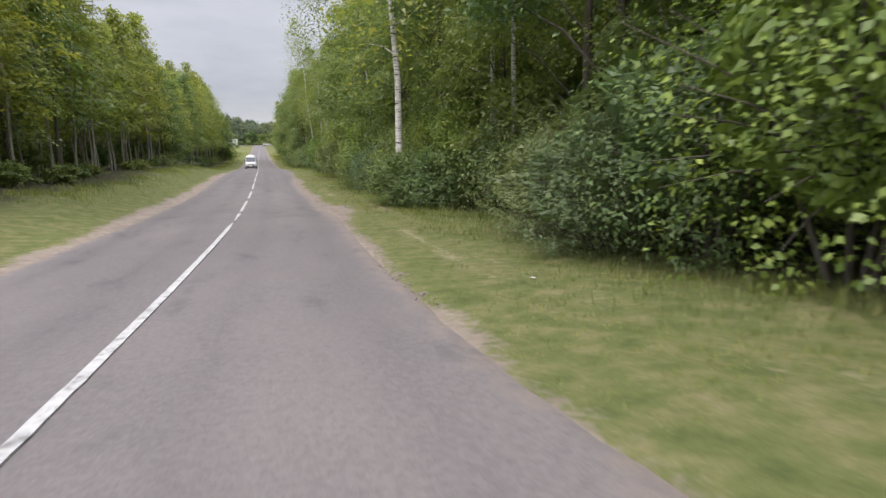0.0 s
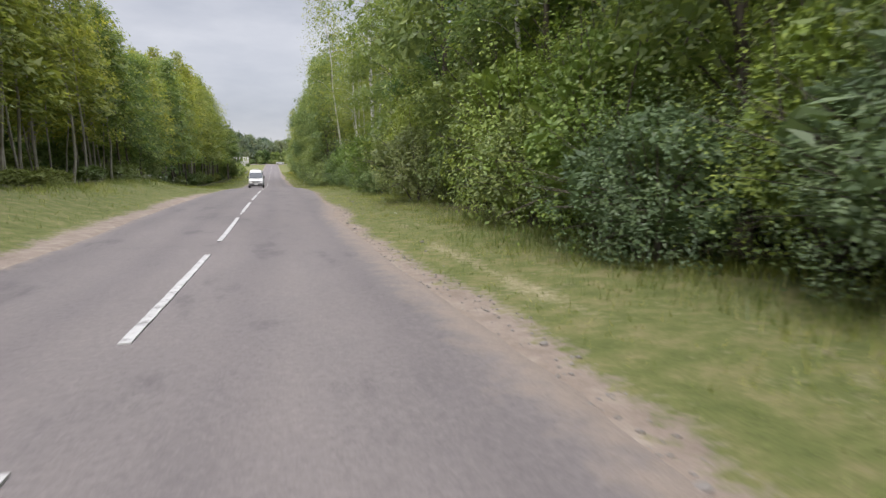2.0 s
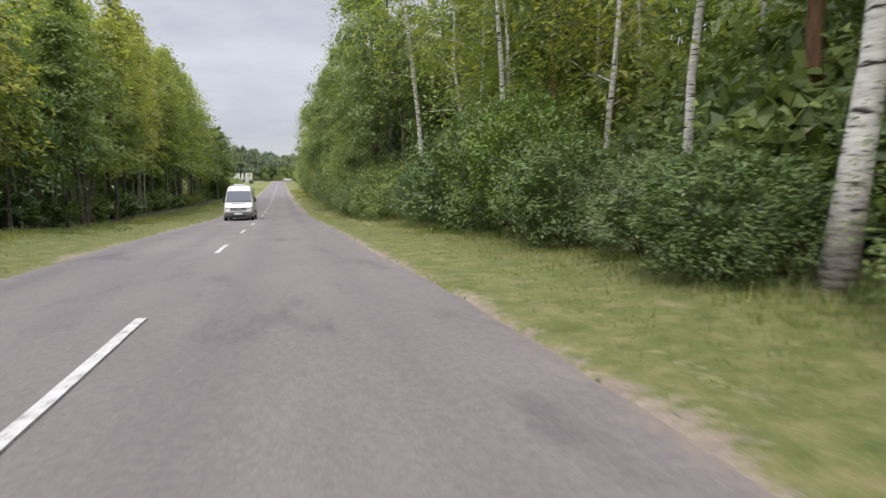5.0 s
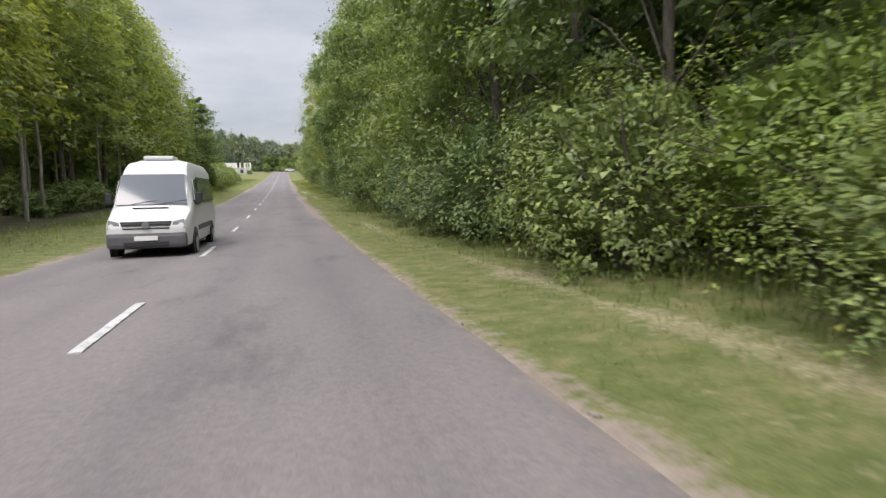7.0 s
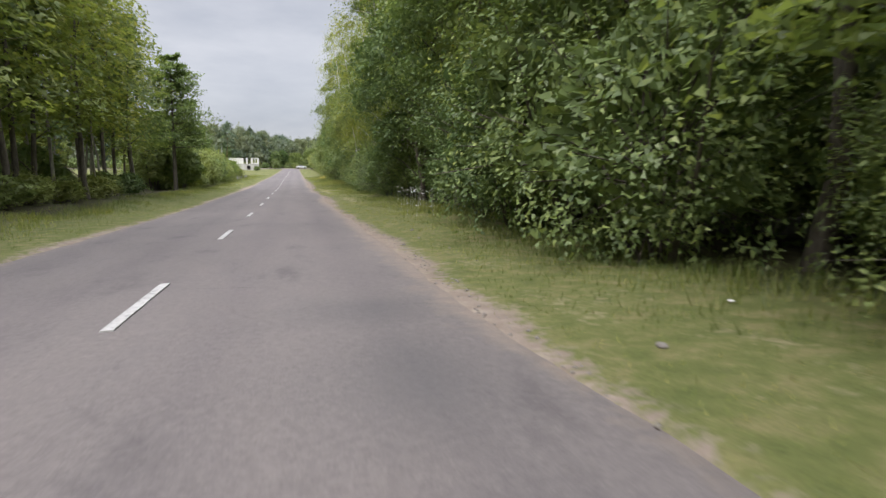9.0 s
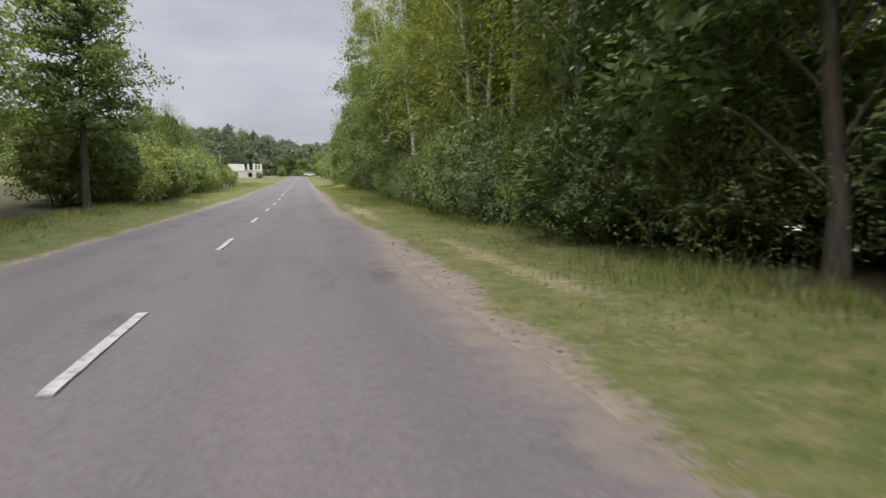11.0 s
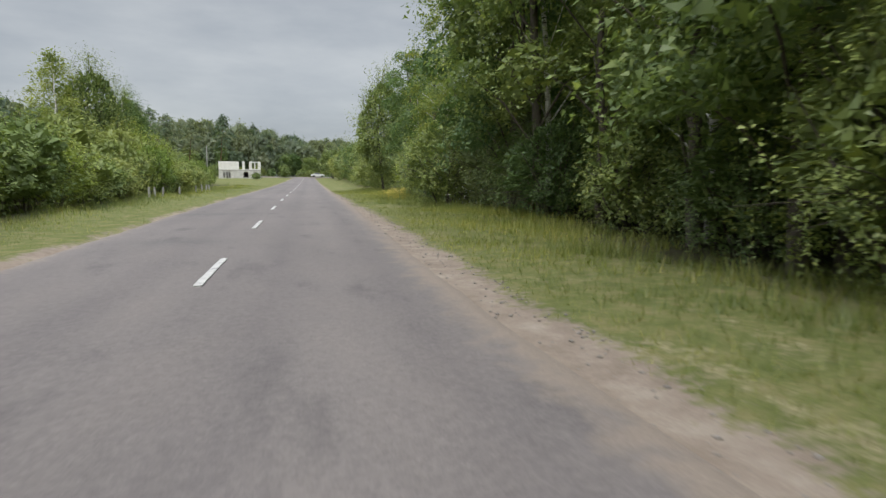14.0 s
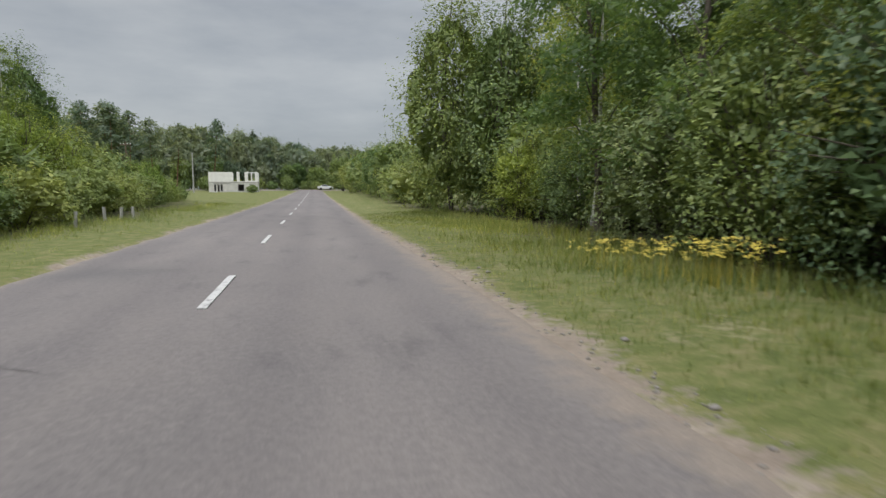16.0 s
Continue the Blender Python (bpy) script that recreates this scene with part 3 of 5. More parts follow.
def clump_parts(seed, height, crown_low, radius, lobes, shoots, leaves, leaf, trunk_r, reach=0.75, lean=0.03, lobe=0.42, hull=0.55, hang=0.25):
    """A broadleaf tree: trunk and limbs that carry rounded leafy clumps with dark gaps between; each clump is a closed
    mass of leaves set with single shoots."""
    rng = np.random.default_rng(seed)
    k = np.linspace(0, 1, 9)
    bend = rng.normal(0, lean, 2) * height
    wob = np.cumsum(rng.normal(0, 0.006 * height, (9, 2)), 0) * (k > 0)[:, None]
    path = np.stack([bend[0] * k ** 1.6 + wob[:, 0], bend[1] * k ** 1.6 + wob[:, 1], -0.25 + k * (height * 0.9 + 0.25)], 1)
    wood = [tube(path, trunk_r * (1.0 - 0.88 * k) + 0.012 + trunk_r * 0.35 * np.exp(-k * 30), 8)]
    low = crown_low * height
    D, BF = ball(3)
    C, O, T, HV, HF = [], [], [], [], []
    for c in range(lobes):
        u = (c + rng.uniform(0.1, 0.9)) / lobes
        an = c * 2.39996 + rng.normal(0, 0.45)
        wide = float(crown_radius("broad", u))
        lr = radius * lobe * rng.uniform(0.65, 1.3) * (0.55 + 0.5 * wide)
        rr = max(0.0, radius * wide * rng.uniform(0.72, 1.15) - 0.6 * lr)
        h = min(low + u * (height - low), height - 0.7 * lr)
        kk = np.clip((h + 0.25) / (height * 0.9 + 0.25), 0, 1)
        out = np.array([math.cos(an), math.sin(an), 0.0])
        cen = np.array([np.interp(kk, k, path[:, 0]), np.interp(kk, k, path[:, 1]), h]) + out * rr
        root_h = max(0.10 * height, h - rr * 0.8 - 0.4)
        kr = np.clip((root_h + 0.25) / (height * 0.9 + 0.25), 0, 0.97)
        root = np.array([np.interp(kr, k, path[:, 0]), np.interp(kr, k, path[:, 1]), root_h])
        r0 = max(0.014, trunk_r * 0.34 * (1 - 0.7 * kr))
        wood.append(tube(np.array([root, (root + cen) / 2 + np.array([0, 0, 0.15 * rr]), cen]), [r0, r0 * 0.65, 0.008], 4))
        # the clump: wider than high, its outer side hanging
        turn = np.array([[out[0], -out[1], 0], [out[1], out[0], 0], [0, 0, 1]])
        stretch = np.array([rng.uniform(1.0, 1.25), rng.uniform(0.85, 1.15), rng.uniform(0.55, 0.8)])
        shift = rng.uniform(0, 50, 3)

        def skin(d):
            lump = np.array([noise.noise(Vector(q * 1.5 + shift)) + 0.5 * noise.noise(Vector(q * 3.6 + shift)) for q in d])
            p = d * stretch * (lr * (1 + 0.42 * lump))[:, None]
            p[:, 2] -= hang * np.maximum(p[:, 0], 0) ** 1.3
            return p @ turn.T + cen

        P = skin(D)
        HV.append(cen + (P - cen) * hull), HF.append(BF + c * len(D))
        m = max(6, int(shoots * (lr / (radius * lobe)) ** 1.6))
        d = rng.normal(0, 1, (m, 3))
        d /= np.linalg.norm(d, axis=1)[:, None]
        d = d + np.array([0.3, 0, 0.22])
        d /= np.linalg.norm(d, axis=1)[:, None]
        tip = skin(d)
        tip = cen + (tip - cen) * rng.uniform(0.82, 1.22, (m, 1))
        way = (tip - cen) / (np.linalg.norm(tip - cen, axis=1)[:, None] + 1e-9)
        way = way * 0.8 + np.array([0, 0, 0.2]) + rng.normal(0, 0.25, (m, 3))
        way /= np.linalg.norm(way, axis=1)[:, None]
        size = reach * rng.uniform(0.6, 1.3, m)
        j = np.repeat(np.arange(m), leaves)
        v = rng.uniform(0, 1, m * leaves) ** 0.8
        side = rng.normal(0, 1, (m * leaves, 3)) * (0.06 + 0.2 * np.sin(np.pi * np.clip(0.15 + 0.8 * v, 0, 1)))[:, None] * size[j][:, None]
        q = tip[j] - way[j] * (v * size[j])[:, None] + side
        q[:, 2] = np.maximum(q[:, 2], 0.06)
        tone = rng.normal(0.44, 0.13)
        # tint runs from lighter shoot tips to darker leaves further in
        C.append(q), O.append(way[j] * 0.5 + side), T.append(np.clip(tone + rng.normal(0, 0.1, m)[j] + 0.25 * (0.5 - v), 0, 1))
    C, O, T = (np.concatenate(v) for v in (C, O, T))
    LV, LF = leaf_arrays(C, O, np.full(len(C), leaf), rng, flat=0.8, long=1.15, three=True, rise=0.5)
    WV, WF = joined(wood)
    return (WV, WF, LV, LF, np.repeat(T, 3)) + leaf_shell(np.concatenate(HV), np.concatenate(HF), rng, 0.9)


def dome_parts(seed, height, radius, shoots, leaves, leaf, stem_r, stems=7, egg=0.0, hull=0.64, long=1.45, three=True, reach=0.5, detail=4, point=0.0):
    """A shrub or low-branched tree: stems that fan out, a closed outline of leafy upright shoots and clumps of larger leaves within.
    egg: how far the widest place lies above the ground, as a share of the height."""
    rng = np.random.default_rng(seed)
    wide = height * (0.42 + egg)
    ph = rng.uniform(0, 6.28, 5)

    def shell(an, el):
        """The outline's point in a direction from the widest place."""
        lobe = 1 + 0.13 * np.sin(2 * an + ph[0]) + 0.10 * np.sin(3 * an + ph[1] + 2 * el) + 0.08 * np.sin(5 * an + ph[2] - 3 * el) + 0.07 * np.sin(7 * el + ph[3] + 2 * an)
        d = np.stack([np.cos(an) * np.cos(el), np.sin(an) * np.cos(el), np.sin(el) * height / (2.2 * radius)], -1).reshape(-1, 3)
        lump = np.array([noise.noise(Vector(q * 1.9 * radius ** 0.5) + Vector((seed * 3.1, 0, 0))) for q in d]).reshape(np.shape(an))
        lobe = lobe * (1 + 0.34 * lump) * (1 - point * np.sin(np.clip(el, 0, 2)) ** 2)
        up = np.where(el > 0, height - wide, wide * 0.97)
        return np.stack([np.cos(an) * np.cos(el) * radius * lobe, np.sin(an) * np.cos(el) * radius * lobe, wide + np.sin(el) * up * (0.8 + 0.2 * lobe)], -1)

    an = rng.uniform(0, 2 * np.pi, shoots)
    el = np.arcsin(np.clip(rng.uniform(-0.92, 1.0, shoots), -0.95, 1))
    tip = shell(an, el) * np.array([1, 1, 1.0])
    mid = np.array([0, 0, wide])
    tip = mid + (tip - mid) * rng.uniform(0.8, 1.08, (shoots, 1))
    out = (tip - mid) / (np.linalg.norm(tip - mid, axis=1)[:, None] + 1e-9)
    way = out * 0.55 + np.array([0, 0, 0.75]) + rng.normal(0, 0.22, (shoots, 3))
    way /= np.linalg.norm(way, axis=1)[:, None]
    size = reach * rng.uniform(0.6, 1.25, shoots)
    n = shoots * leaves
    k = np.repeat(np.arange(shoots), leaves)
    u = rng.uniform(0, 1, n) ** 0.8
    side = rng.normal(0, 1, (n, 3)) * (0.05 + 0.17 * np.sin(np.pi * np.clip(0.15 + 0.8 * u, 0, 1)))[:, None] * size[k][:, None]
    C = tip[k] - way[k] * (u * size[k])[:, None] + side
    C[:, 2] = np.maximum(C[:, 2], 0.05)
    O = out[k] * 0.55 + way[k] * 0.1 + side * 1.2
    # each shoot is tinted lighter at its tip, darker inward
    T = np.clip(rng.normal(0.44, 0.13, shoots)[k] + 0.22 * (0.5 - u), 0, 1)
    LV, LF = leaf_arrays(C, O, np.full(n, leaf), rng, long=long if not three else 1.15, flat=0.8, three=three, rise=0.6)
    D, HF = ball(detail)
    P = shell(np.arctan2(D[:, 1], D[:, 0]), np.arcsin(np.clip(D[:, 2], -1, 1)))
    rough = np.array([noise.noise(Vector(p) * 2.6) + 0.6 * noise.noise(Vector(p) * 6.0) for p in P])
    HV = mid + (P - mid) * (hull * (1 + 0.2 * rough))[:, None]
    HV[:, 2] = np.maximum(HV[:, 2], 0.04)
    wood = []
    for j in range(stems):
        b = rng.uniform(0, 2 * np.pi) if stems > 1 else 0.0
        end = mid + (shell(np.array(b), np.array(rng.uniform(0.3, 1.2))) - mid) * 0.8 if stems > 1 else np.array([0, 0, height * 0.93])
        foot = np.array([math.cos(b), math.sin(b), 0]) * (0.12 if stems > 1 else 0.0) + np.array([0, 0, -0.2])
        bow = (foot + end) / 2 + rng.normal(0, 0.03, 3) * height
        wood.append(tube(np.array([foot, bow, end]), [stem_r, stem_r * 0.65, 0.008], 6))
    for j in range(0, shoots, 6):
        root = mid + (tip[j] - mid) * 0.25 + np.array([0, 0, -0.12 * height])
        root[2] = max(root[2], 0.1)
        wood.append(tube(np.array([root, (root + tip[j]) / 2 + np.array([0, 0, 0.05]), tip[j]]), [0.014, 0.009, 0.003], 4))
    WV, WF = joined(wood)
    return (WV, WF, LV, LF, np.repeat(T, 3 if three else 4)) + leaf_shell(HV, HF, rng, 1.5 if detail < 5 else 1.1)


def pine_parts(seed, height, crown_low, radius, whorls, arms, tufts, leaf, trunk_r, taper=1.0):
    """A conifer: whorls of arms with flat sprays of needle tufts."""
    rng = np.random.default_rng(seed)
    k = np.linspace(0, 1, 8)
    path = np.stack([0.008 * height * np.sin(k * 3 + seed), 0.008 * height * np.cos(k * 2 + seed), -0.25 + k * (height + 0.2)], 1)
    wood = [tube(path, trunk_r * (1.0 - 0.93 * k) + 0.01, 8)]
    LV, LF, base = [], [], 0
    for w in range(whorls):
        u = (w + 0.5) / whorls
        h = height * (crown_low + (1 - crown_low) * u)
        for a in range(arms):
            an = a * 2 * math.pi / arms + w * 0.9 + rng.normal(0, 0.25)
            rr = radius * (max(0.05, (1 - u) ** taper)) * rng.uniform(0.6, 1.15)
            tip = np.array([math.cos(an) * rr, math.sin(an) * rr, h + rr * rng.uniform(-0.15, 0.35)])
            root = np.array([0, 0, h - 0.1])
            wood.append(tube(np.array([root, (root + tip) / 2 - np.array([0, 0, 0.05 * rr]), tip]), [trunk_r * 0.22, trunk_r * 0.13, 0.006], 4))
            m = int(tufts * rng.uniform(0.7, 1.3))
            q = rng.uniform(0.25, 1.05, m)[:, None]
            pts = root + (tip - root) * q + rng.normal(0, 1, (m, 3)) * np.array([0.13, 0.13, 0.07]) * rr * 0.9 + rng.normal(0, 0.05, (m, 3))
            v, f = leaf_arrays(pts, np.repeat((tip - root)[None] / (rr + 0.1), m, 0), leaf, rng, long=3.2, flat=0.2)
            LV.append(v), LF.append(f + base)
            base += len(v)
    WV, WF = joined(wood)
    return WV, WF, np.concatenate(LV), np.concatenate(LF), np.full(base, 0.45)


def plant(name, parts, bark, leafy, stem_name="trunk"):
    """An empty at the foot with the wood and the crown under it."""
    WV, WF, LV, LF, tint = parts[:5]
    root = new(name)
    me = quick_mesh("crown", LV, LF, leafy) if len(parts) < 6 else two_part_crown(LV, LF, parts[5], parts[6], leafy)
    # the inner shell gets one darker tint than most outer leaves
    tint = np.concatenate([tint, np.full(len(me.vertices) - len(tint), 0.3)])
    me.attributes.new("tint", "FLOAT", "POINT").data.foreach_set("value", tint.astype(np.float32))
    for part_name, data in ((stem_name, quick_mesh(stem_name, WV, WF, bark, True)), ("crown", me)):
        ob = new(part_name, data)
        ob.parent = root
    return root


def two_part_crown(LV, LF, HV, HF, leafy):
    """Leaves on shoots outside, the shell of leaves inside, in one mesh."""
    me = bpy.data.meshes.new("crown")
    V = np.concatenate([LV, HV])
    sizes = np.concatenate([np.full(len(LF), LF.shape[1]), np.full(len(HF), 3)])
    loops = np.concatenate([LF.ravel(), HF.ravel() + len(LV)])
    me.vertices.add(len(V))
    me.vertices.foreach_set("co", V.astype(np.float32).ravel())
    me.loops.add(len(loops))
    me.loops.foreach_set("vertex_index", loops.astype(np.int32))
    me.polygons.add(len(sizes))
    me.polygons.foreach_set("loop_start", np.concatenate([[0], np.cumsum(sizes)[:-1]]).astype(np.int32))
    me.update(calc_edges=True)
    me.materials.append(leafy)
    return me


PROTO = {}


def prototype(key, name, label, category, parts, bark, leafy, stem="trunk"):
    ob = plant(name, parts, bark, leafy, stem)
    tagged(ob, label, category)
    PROTO.setdefault(key, []).append([ob, False, float(np.percentile(parts[2][:, 2], 99.5))])


for s in range(4):
    prototype("birch", "birch_tree", "tall white-barked birch with drooping green crown", "tree",
              tree_parts(11 + s, "birch", (17, 19, 15.5, 18)[s], (0.30, 0.34, 0.26, 0.36)[s], (2.9, 3.0, 2.7, 2.8)[s], 84, 62, 0.14, 0.8, 0.115, 0.02, 0.5, 0.45, True), BIRCH_BARK, LEAF_BIRCH)
for s in range(5):
    prototype("broad", "broadleaf_tree", "dense green broadleaf tree with leafy clumps and a shaded trunk", "tree",
              clump_parts(31 + s, (13, 15, 11.5, 14, 12)[s], (0.20, 0.26, 0.17, 0.24, 0.22)[s], (3.2, 3.4, 3.1, 3.1, 3.4)[s], 20, 38, 11, 0.115, 0.15), BARK, (LEAF, LEAF_BUSH, LEAF, LEAF, LEAF_BUSH)[s], "trunk")
for s in range(2):
    prototype("weeping", "birch_tree", "birch with long drooping sprays over the verge", "tree",
              clump_parts(351 + s, (15, 16.5)[s], (0.2, 0.24)[s], (2.9, 2.7)[s], 24, 34, 13, 0.11, 0.11, 0.95, 0.02, 0.38, 0.3, 0.6), BIRCH_BARK, LEAF_BIRCH, "trunk")
for s in range(4):
    prototype("slender", "slender_tree", "slender young tree with a bare pale lower trunk", "tree",
              tree_parts(51 + s, ("birch", "cone", "birch", "cone")[s], (14, 15.5, 13, 16)[s], (0.27, 0.29, 0.26, 0.3)[s], (2.3, 2.5, 2.4, 2.2)[s], 76, 46, 0.24, 0.85, 0.085, 0.03, 0.12, 0.4, True), PALE_BARK, LEAF_BIRCH)
for s in range(3):
    prototype("pole", "slender_tree", "thin pale-stemmed young tree deep in the wood", "tree",
              tree_parts(61 + s, "cone", (12, 13, 11)[s], (0.34, 0.4, 0.36)[s], (1.7, 1.8, 1.6)[s], 30, 22, 0.34, 0.9, 0.06, 0.02, 0.1, 0.35, True), PALE_BARK, LEAF_BIRCH)
for s in range(5):
    prototype("bush", "bush", "green leafy bush at the edge of the grass verge", "bush",
              dome_parts(71 + s, (3.2, 4.2, 2.6, 3.7, 4.8)[s], (1.7, 2.0, 1.5, 1.9, 2.1)[s], (300, 380, 250, 340, 420)[s], 20, 0.068, 0.035, hull=0.64, detail=5), BARK, LEAF_BUSH, "stem")
for s in range(3):
    prototype("bright", "bright_bush", "bright yellow-green leafy bush at the edge of the verge", "bush",
              dome_parts(91 + s, (4.6, 5.4, 3.6)[s], (2.0, 2.2, 1.8)[s], (400, 440, 350)[s], 15, 0.068, 0.04, hull=0.6, reach=0.6, three=False, detail=5), BARK, LEAF_BRIGHT, "stem")
for s in range(4):
    prototype("willow", "willow_bush", "rounded grey-green willow bush beside the grass verge", "bush",
              dome_parts(111 + s, (3.4, 4.0, 2.9, 4.6)[s], (2.1, 2.3, 1.9, 2.2)[s], 190, 12, 0.13, 0.035), BARK, LEAF_WILLOW, "stem")
for s in range(2):
    prototype("inner", "bush", "shaded green bush among the trees", "bush",
              dome_parts(121 + s, (3.6, 4.4)[s], (2.0, 2.2)[s], 110, 9, 0.15, 0.035, hull=0.7, detail=4), BARK, LEAF_BUSH, "stem")
for s in range(2):
    prototype("young_pine", "young_pine", "young pine with grey-green needles among the roadside bushes", "tree",
              pine_parts(131 + s, (7.5, 9.5)[s], 0.08, (1.9, 2.2)[s], 15, 6, 42, 0.2, 0.09), PINE_BARK, NEEDLE)
prototype("larch", "larch_tree", "tall larch with layered drooping branches and bare trunk", "tree",
          pine_parts(137, 12.6, 0.30, 4.0, 12, 8, 130, 0.34, 0.2, 0.5), BARK, LEAF)
for s in range(4):
    prototype("pine", "pine_tree", "tall dark pine in the forest behind the junction", "tree",
              tree_parts(141 + s, "broad", (21, 23, 19, 22)[s], (0.45, 0.5, 0.4, 0.48)[s], (3.0, 3.3, 2.9, 3.2)[s], 60, 22, 0.62, 1.1, 0.2, 0.015, 0.05, 0.3, True), PINE_BARK, NEEDLE)
for s in range(4):
    prototype("forest", "forest_tree", "dark blue-green tree in the dense far forest", "tree",
              dome_parts(221 + s, (17, 18, 16, 18.5)[s], (4.2, 3.4, 4.4, 3.6)[s], 190, 6, 0.5, 0.18, 1, (0.12, 0.05, 0.15, 0.0)[s], hull=0.8, reach=1.5, detail=3, point=(0.1, 0.4, 0.05, 0.2)[s]), PINE_BARK, NEEDLE, "trunk")
for s in range(2):
    prototype("dense", "broadleaf_tree", "dense dark green tree with leaves down to the grass", "tree",
              dome_parts(171 + s, (11.5, 10.0)[s], (2.9, 2.7)[s], 820, 15, 0.125, 0.12, 1, 0.0, hull=0.66, reach=0.85, detail=5, point=0.3), BARK, LEAF_BUSH, "trunk")
for s in range(3):
    prototype("far", "woodland_tree", "green tree deep in the roadside wood", "tree",
              dome_parts(161 + s, (15, 17, 13)[s], (3.6, 3.4, 3.8)[s], 170, 7, 0.36, 0.16, 1, 0.1, hull=0.74, reach=1.4, detail=4), BARK, LEAF, "trunk")
for s in range(4):
    prototype("mid", "broadleaf_tree", "leafy green tree with layered branches on the grassy bank", "tree",
              tree_parts(181 + s, ("cone", "birch", "cone", "birch")[s], (14, 15.5, 13, 16)[s], (0.24, 0.26, 0.22, 0.25)[s], (3.2, 3.4, 3.1, 3.0)[s], 84, 50, 0.24, 1.05, 0.12, 0.03, 0.12, 0.4, True), BARK, (LEAF, LEAF_BIRCH, LEAF, LEAF_BIRCH)[s])
for s in range(3):
    prototype("soft", "grey_green_bush", "soft grey-green leafy bush in front of the trees", "bush",
              dome_parts(201 + s, (3.0, 3.8, 4.4)[s], (1.8, 2.0, 2.2)[s], (320, 380, 420)[s], 27, 0.054, 0.03, hull=0.64, detail=5), BARK, LEAF_SOFT, "stem")
for s in range(2):
    prototype("stout_pine", "pine_tree", "tall pine with a stout brown trunk at the wood's edge", "tree",
              tree_parts(241 + s, "broad", (20, 18)[s], (0.42, 0.5)[s], (3.0, 2.8)[s], 60, 34, 0.3, 1.0, 0.19, 0.01, 0.05, 0.3, True), PINE_BARK, NEEDLE)


def put(key, x, y, size=1.0, which=None, turn=None, rng=random, group="", label="", lean=0.0, high=None):
    """One plant of a kind; high: its height in metres in place of a size."""
    lot = PROTO[key]
    slot = lot[rng.randrange(len(lot)) if which is None else which % len(lot)]
    z = float(ground_z(x, y)) - 0.04
    a = rng.uniform(0, 360) if turn is None else turn
    m = Matrix.Translation((x, y, z)) @ Matrix.Rotation(radians(-lean), 4, "Y") @ Matrix.Rotation(radians(a), 4, "Z")
    if slot[1]:
        ob = copy_thing(slot[0], m)
    else:
        ob, slot[1] = slot[0], True
        ob.matrix_basis = m
    tall = rng.uniform(0.92, 1.08)
    if high:
        tall = high / slot[2]
        size = 0.4 + 0.6 * tall if tall < 1 else tall ** 0.7
        ob.scale = (size, size, tall)
    else:
        ob.scale = (size, size, size * tall)
    tagged(ob, label, "", group)
    return ob


# ---- woods beside the road ----
rnd = random.Random(5)
R_EDGE, L_EDGE, DEEP = "woods edge on the near lane's side", "woods edge on the far lane's side", "woods behind the edge"
# birches whose trunks stand out, near lane's side
for x, y, k, s in ((6.45, 4.9, 0, 1.25), (8.8, 1.6, 2, 0.9), (8.9, -1.0, 3, 0.85), (7.9, 49.5, 1, 1.3), (9.5, 54.0, 3, 0.8), (9.4, 67.3, 2, 0.9), (9.0, 62.3, 0, 0.9), (9.8, 70.0, 3, 0.85), (9.7, 64.5, 1, 0.8),
                   (8.9, 138.9, 3, 0.95), (8.7, 140.1, 0, 0.85), (9.5, 135.4, 1, 0.9), (9.4, 133.8, 2, 1.0), (9.0, 129.6, 3, 1.15), (9.9, 148.3, 0, 0.9), (10.6, 148.9, 3, 0.85), (8.85, 157.3, 2, 0.85),
                   (8.2, 153.9, 3, 0.8), (9.5, 153.2, 1, 0.95), (9.6, 149.2, 2, 0.9), (10.0, 155.6, 0, 0.8), (9.6, 144.0, 3, 0.8), (10.4, 142.0, 2, 0.85), (11.6, 146.0, 1, 0.9), (11.4, 137.4, 0, 0.9), (11.0, 151.5, 2, 0.85),
                   (8.7, 194.9, 2, 0.55), (9.8, 198.0, 0, 0.55), (8.9, 25.0, 2, 0.9), (9.6, 110.0, 0, 0.95), (9.8, 122.0, 1, 0.95)):
    put("birch", x, y, s, k, rng=rnd, group=R_EDGE)
for x, y, k, a in ((8.9, 113.6, 4, 5), (8.9, 118.5, 1, 6), (8.7, 125.0, 4, 6), (8.5, 131.5, 1, 8), (8.7, 141.5, 1, 7), (8.5, 159.0, 1, 7), (9.8, 166.0, 0, 6), (8.9, 172.5, 1, 5), (9.1, 186.0, 0, 4)):
    put("weeping" if y > 130 else "broad", x, y, 0.95 if y < 180 else 0.75, k, rng=rnd, group=R_EDGE, lean=a)
put("birch", 8.3, 150.5, 0.85, 3, rng=rnd, group=R_EDGE, lean=7)
for x, y, s in ((9.9, 95.3, 1.0), (11.6, 75.8, 0.9), (10.2, 162.2, 0.75)):
    put("stout_pine", x, y, s, rng=rnd, group=R_EDGE)
# first row of trees, near lane's side
y = -26.0
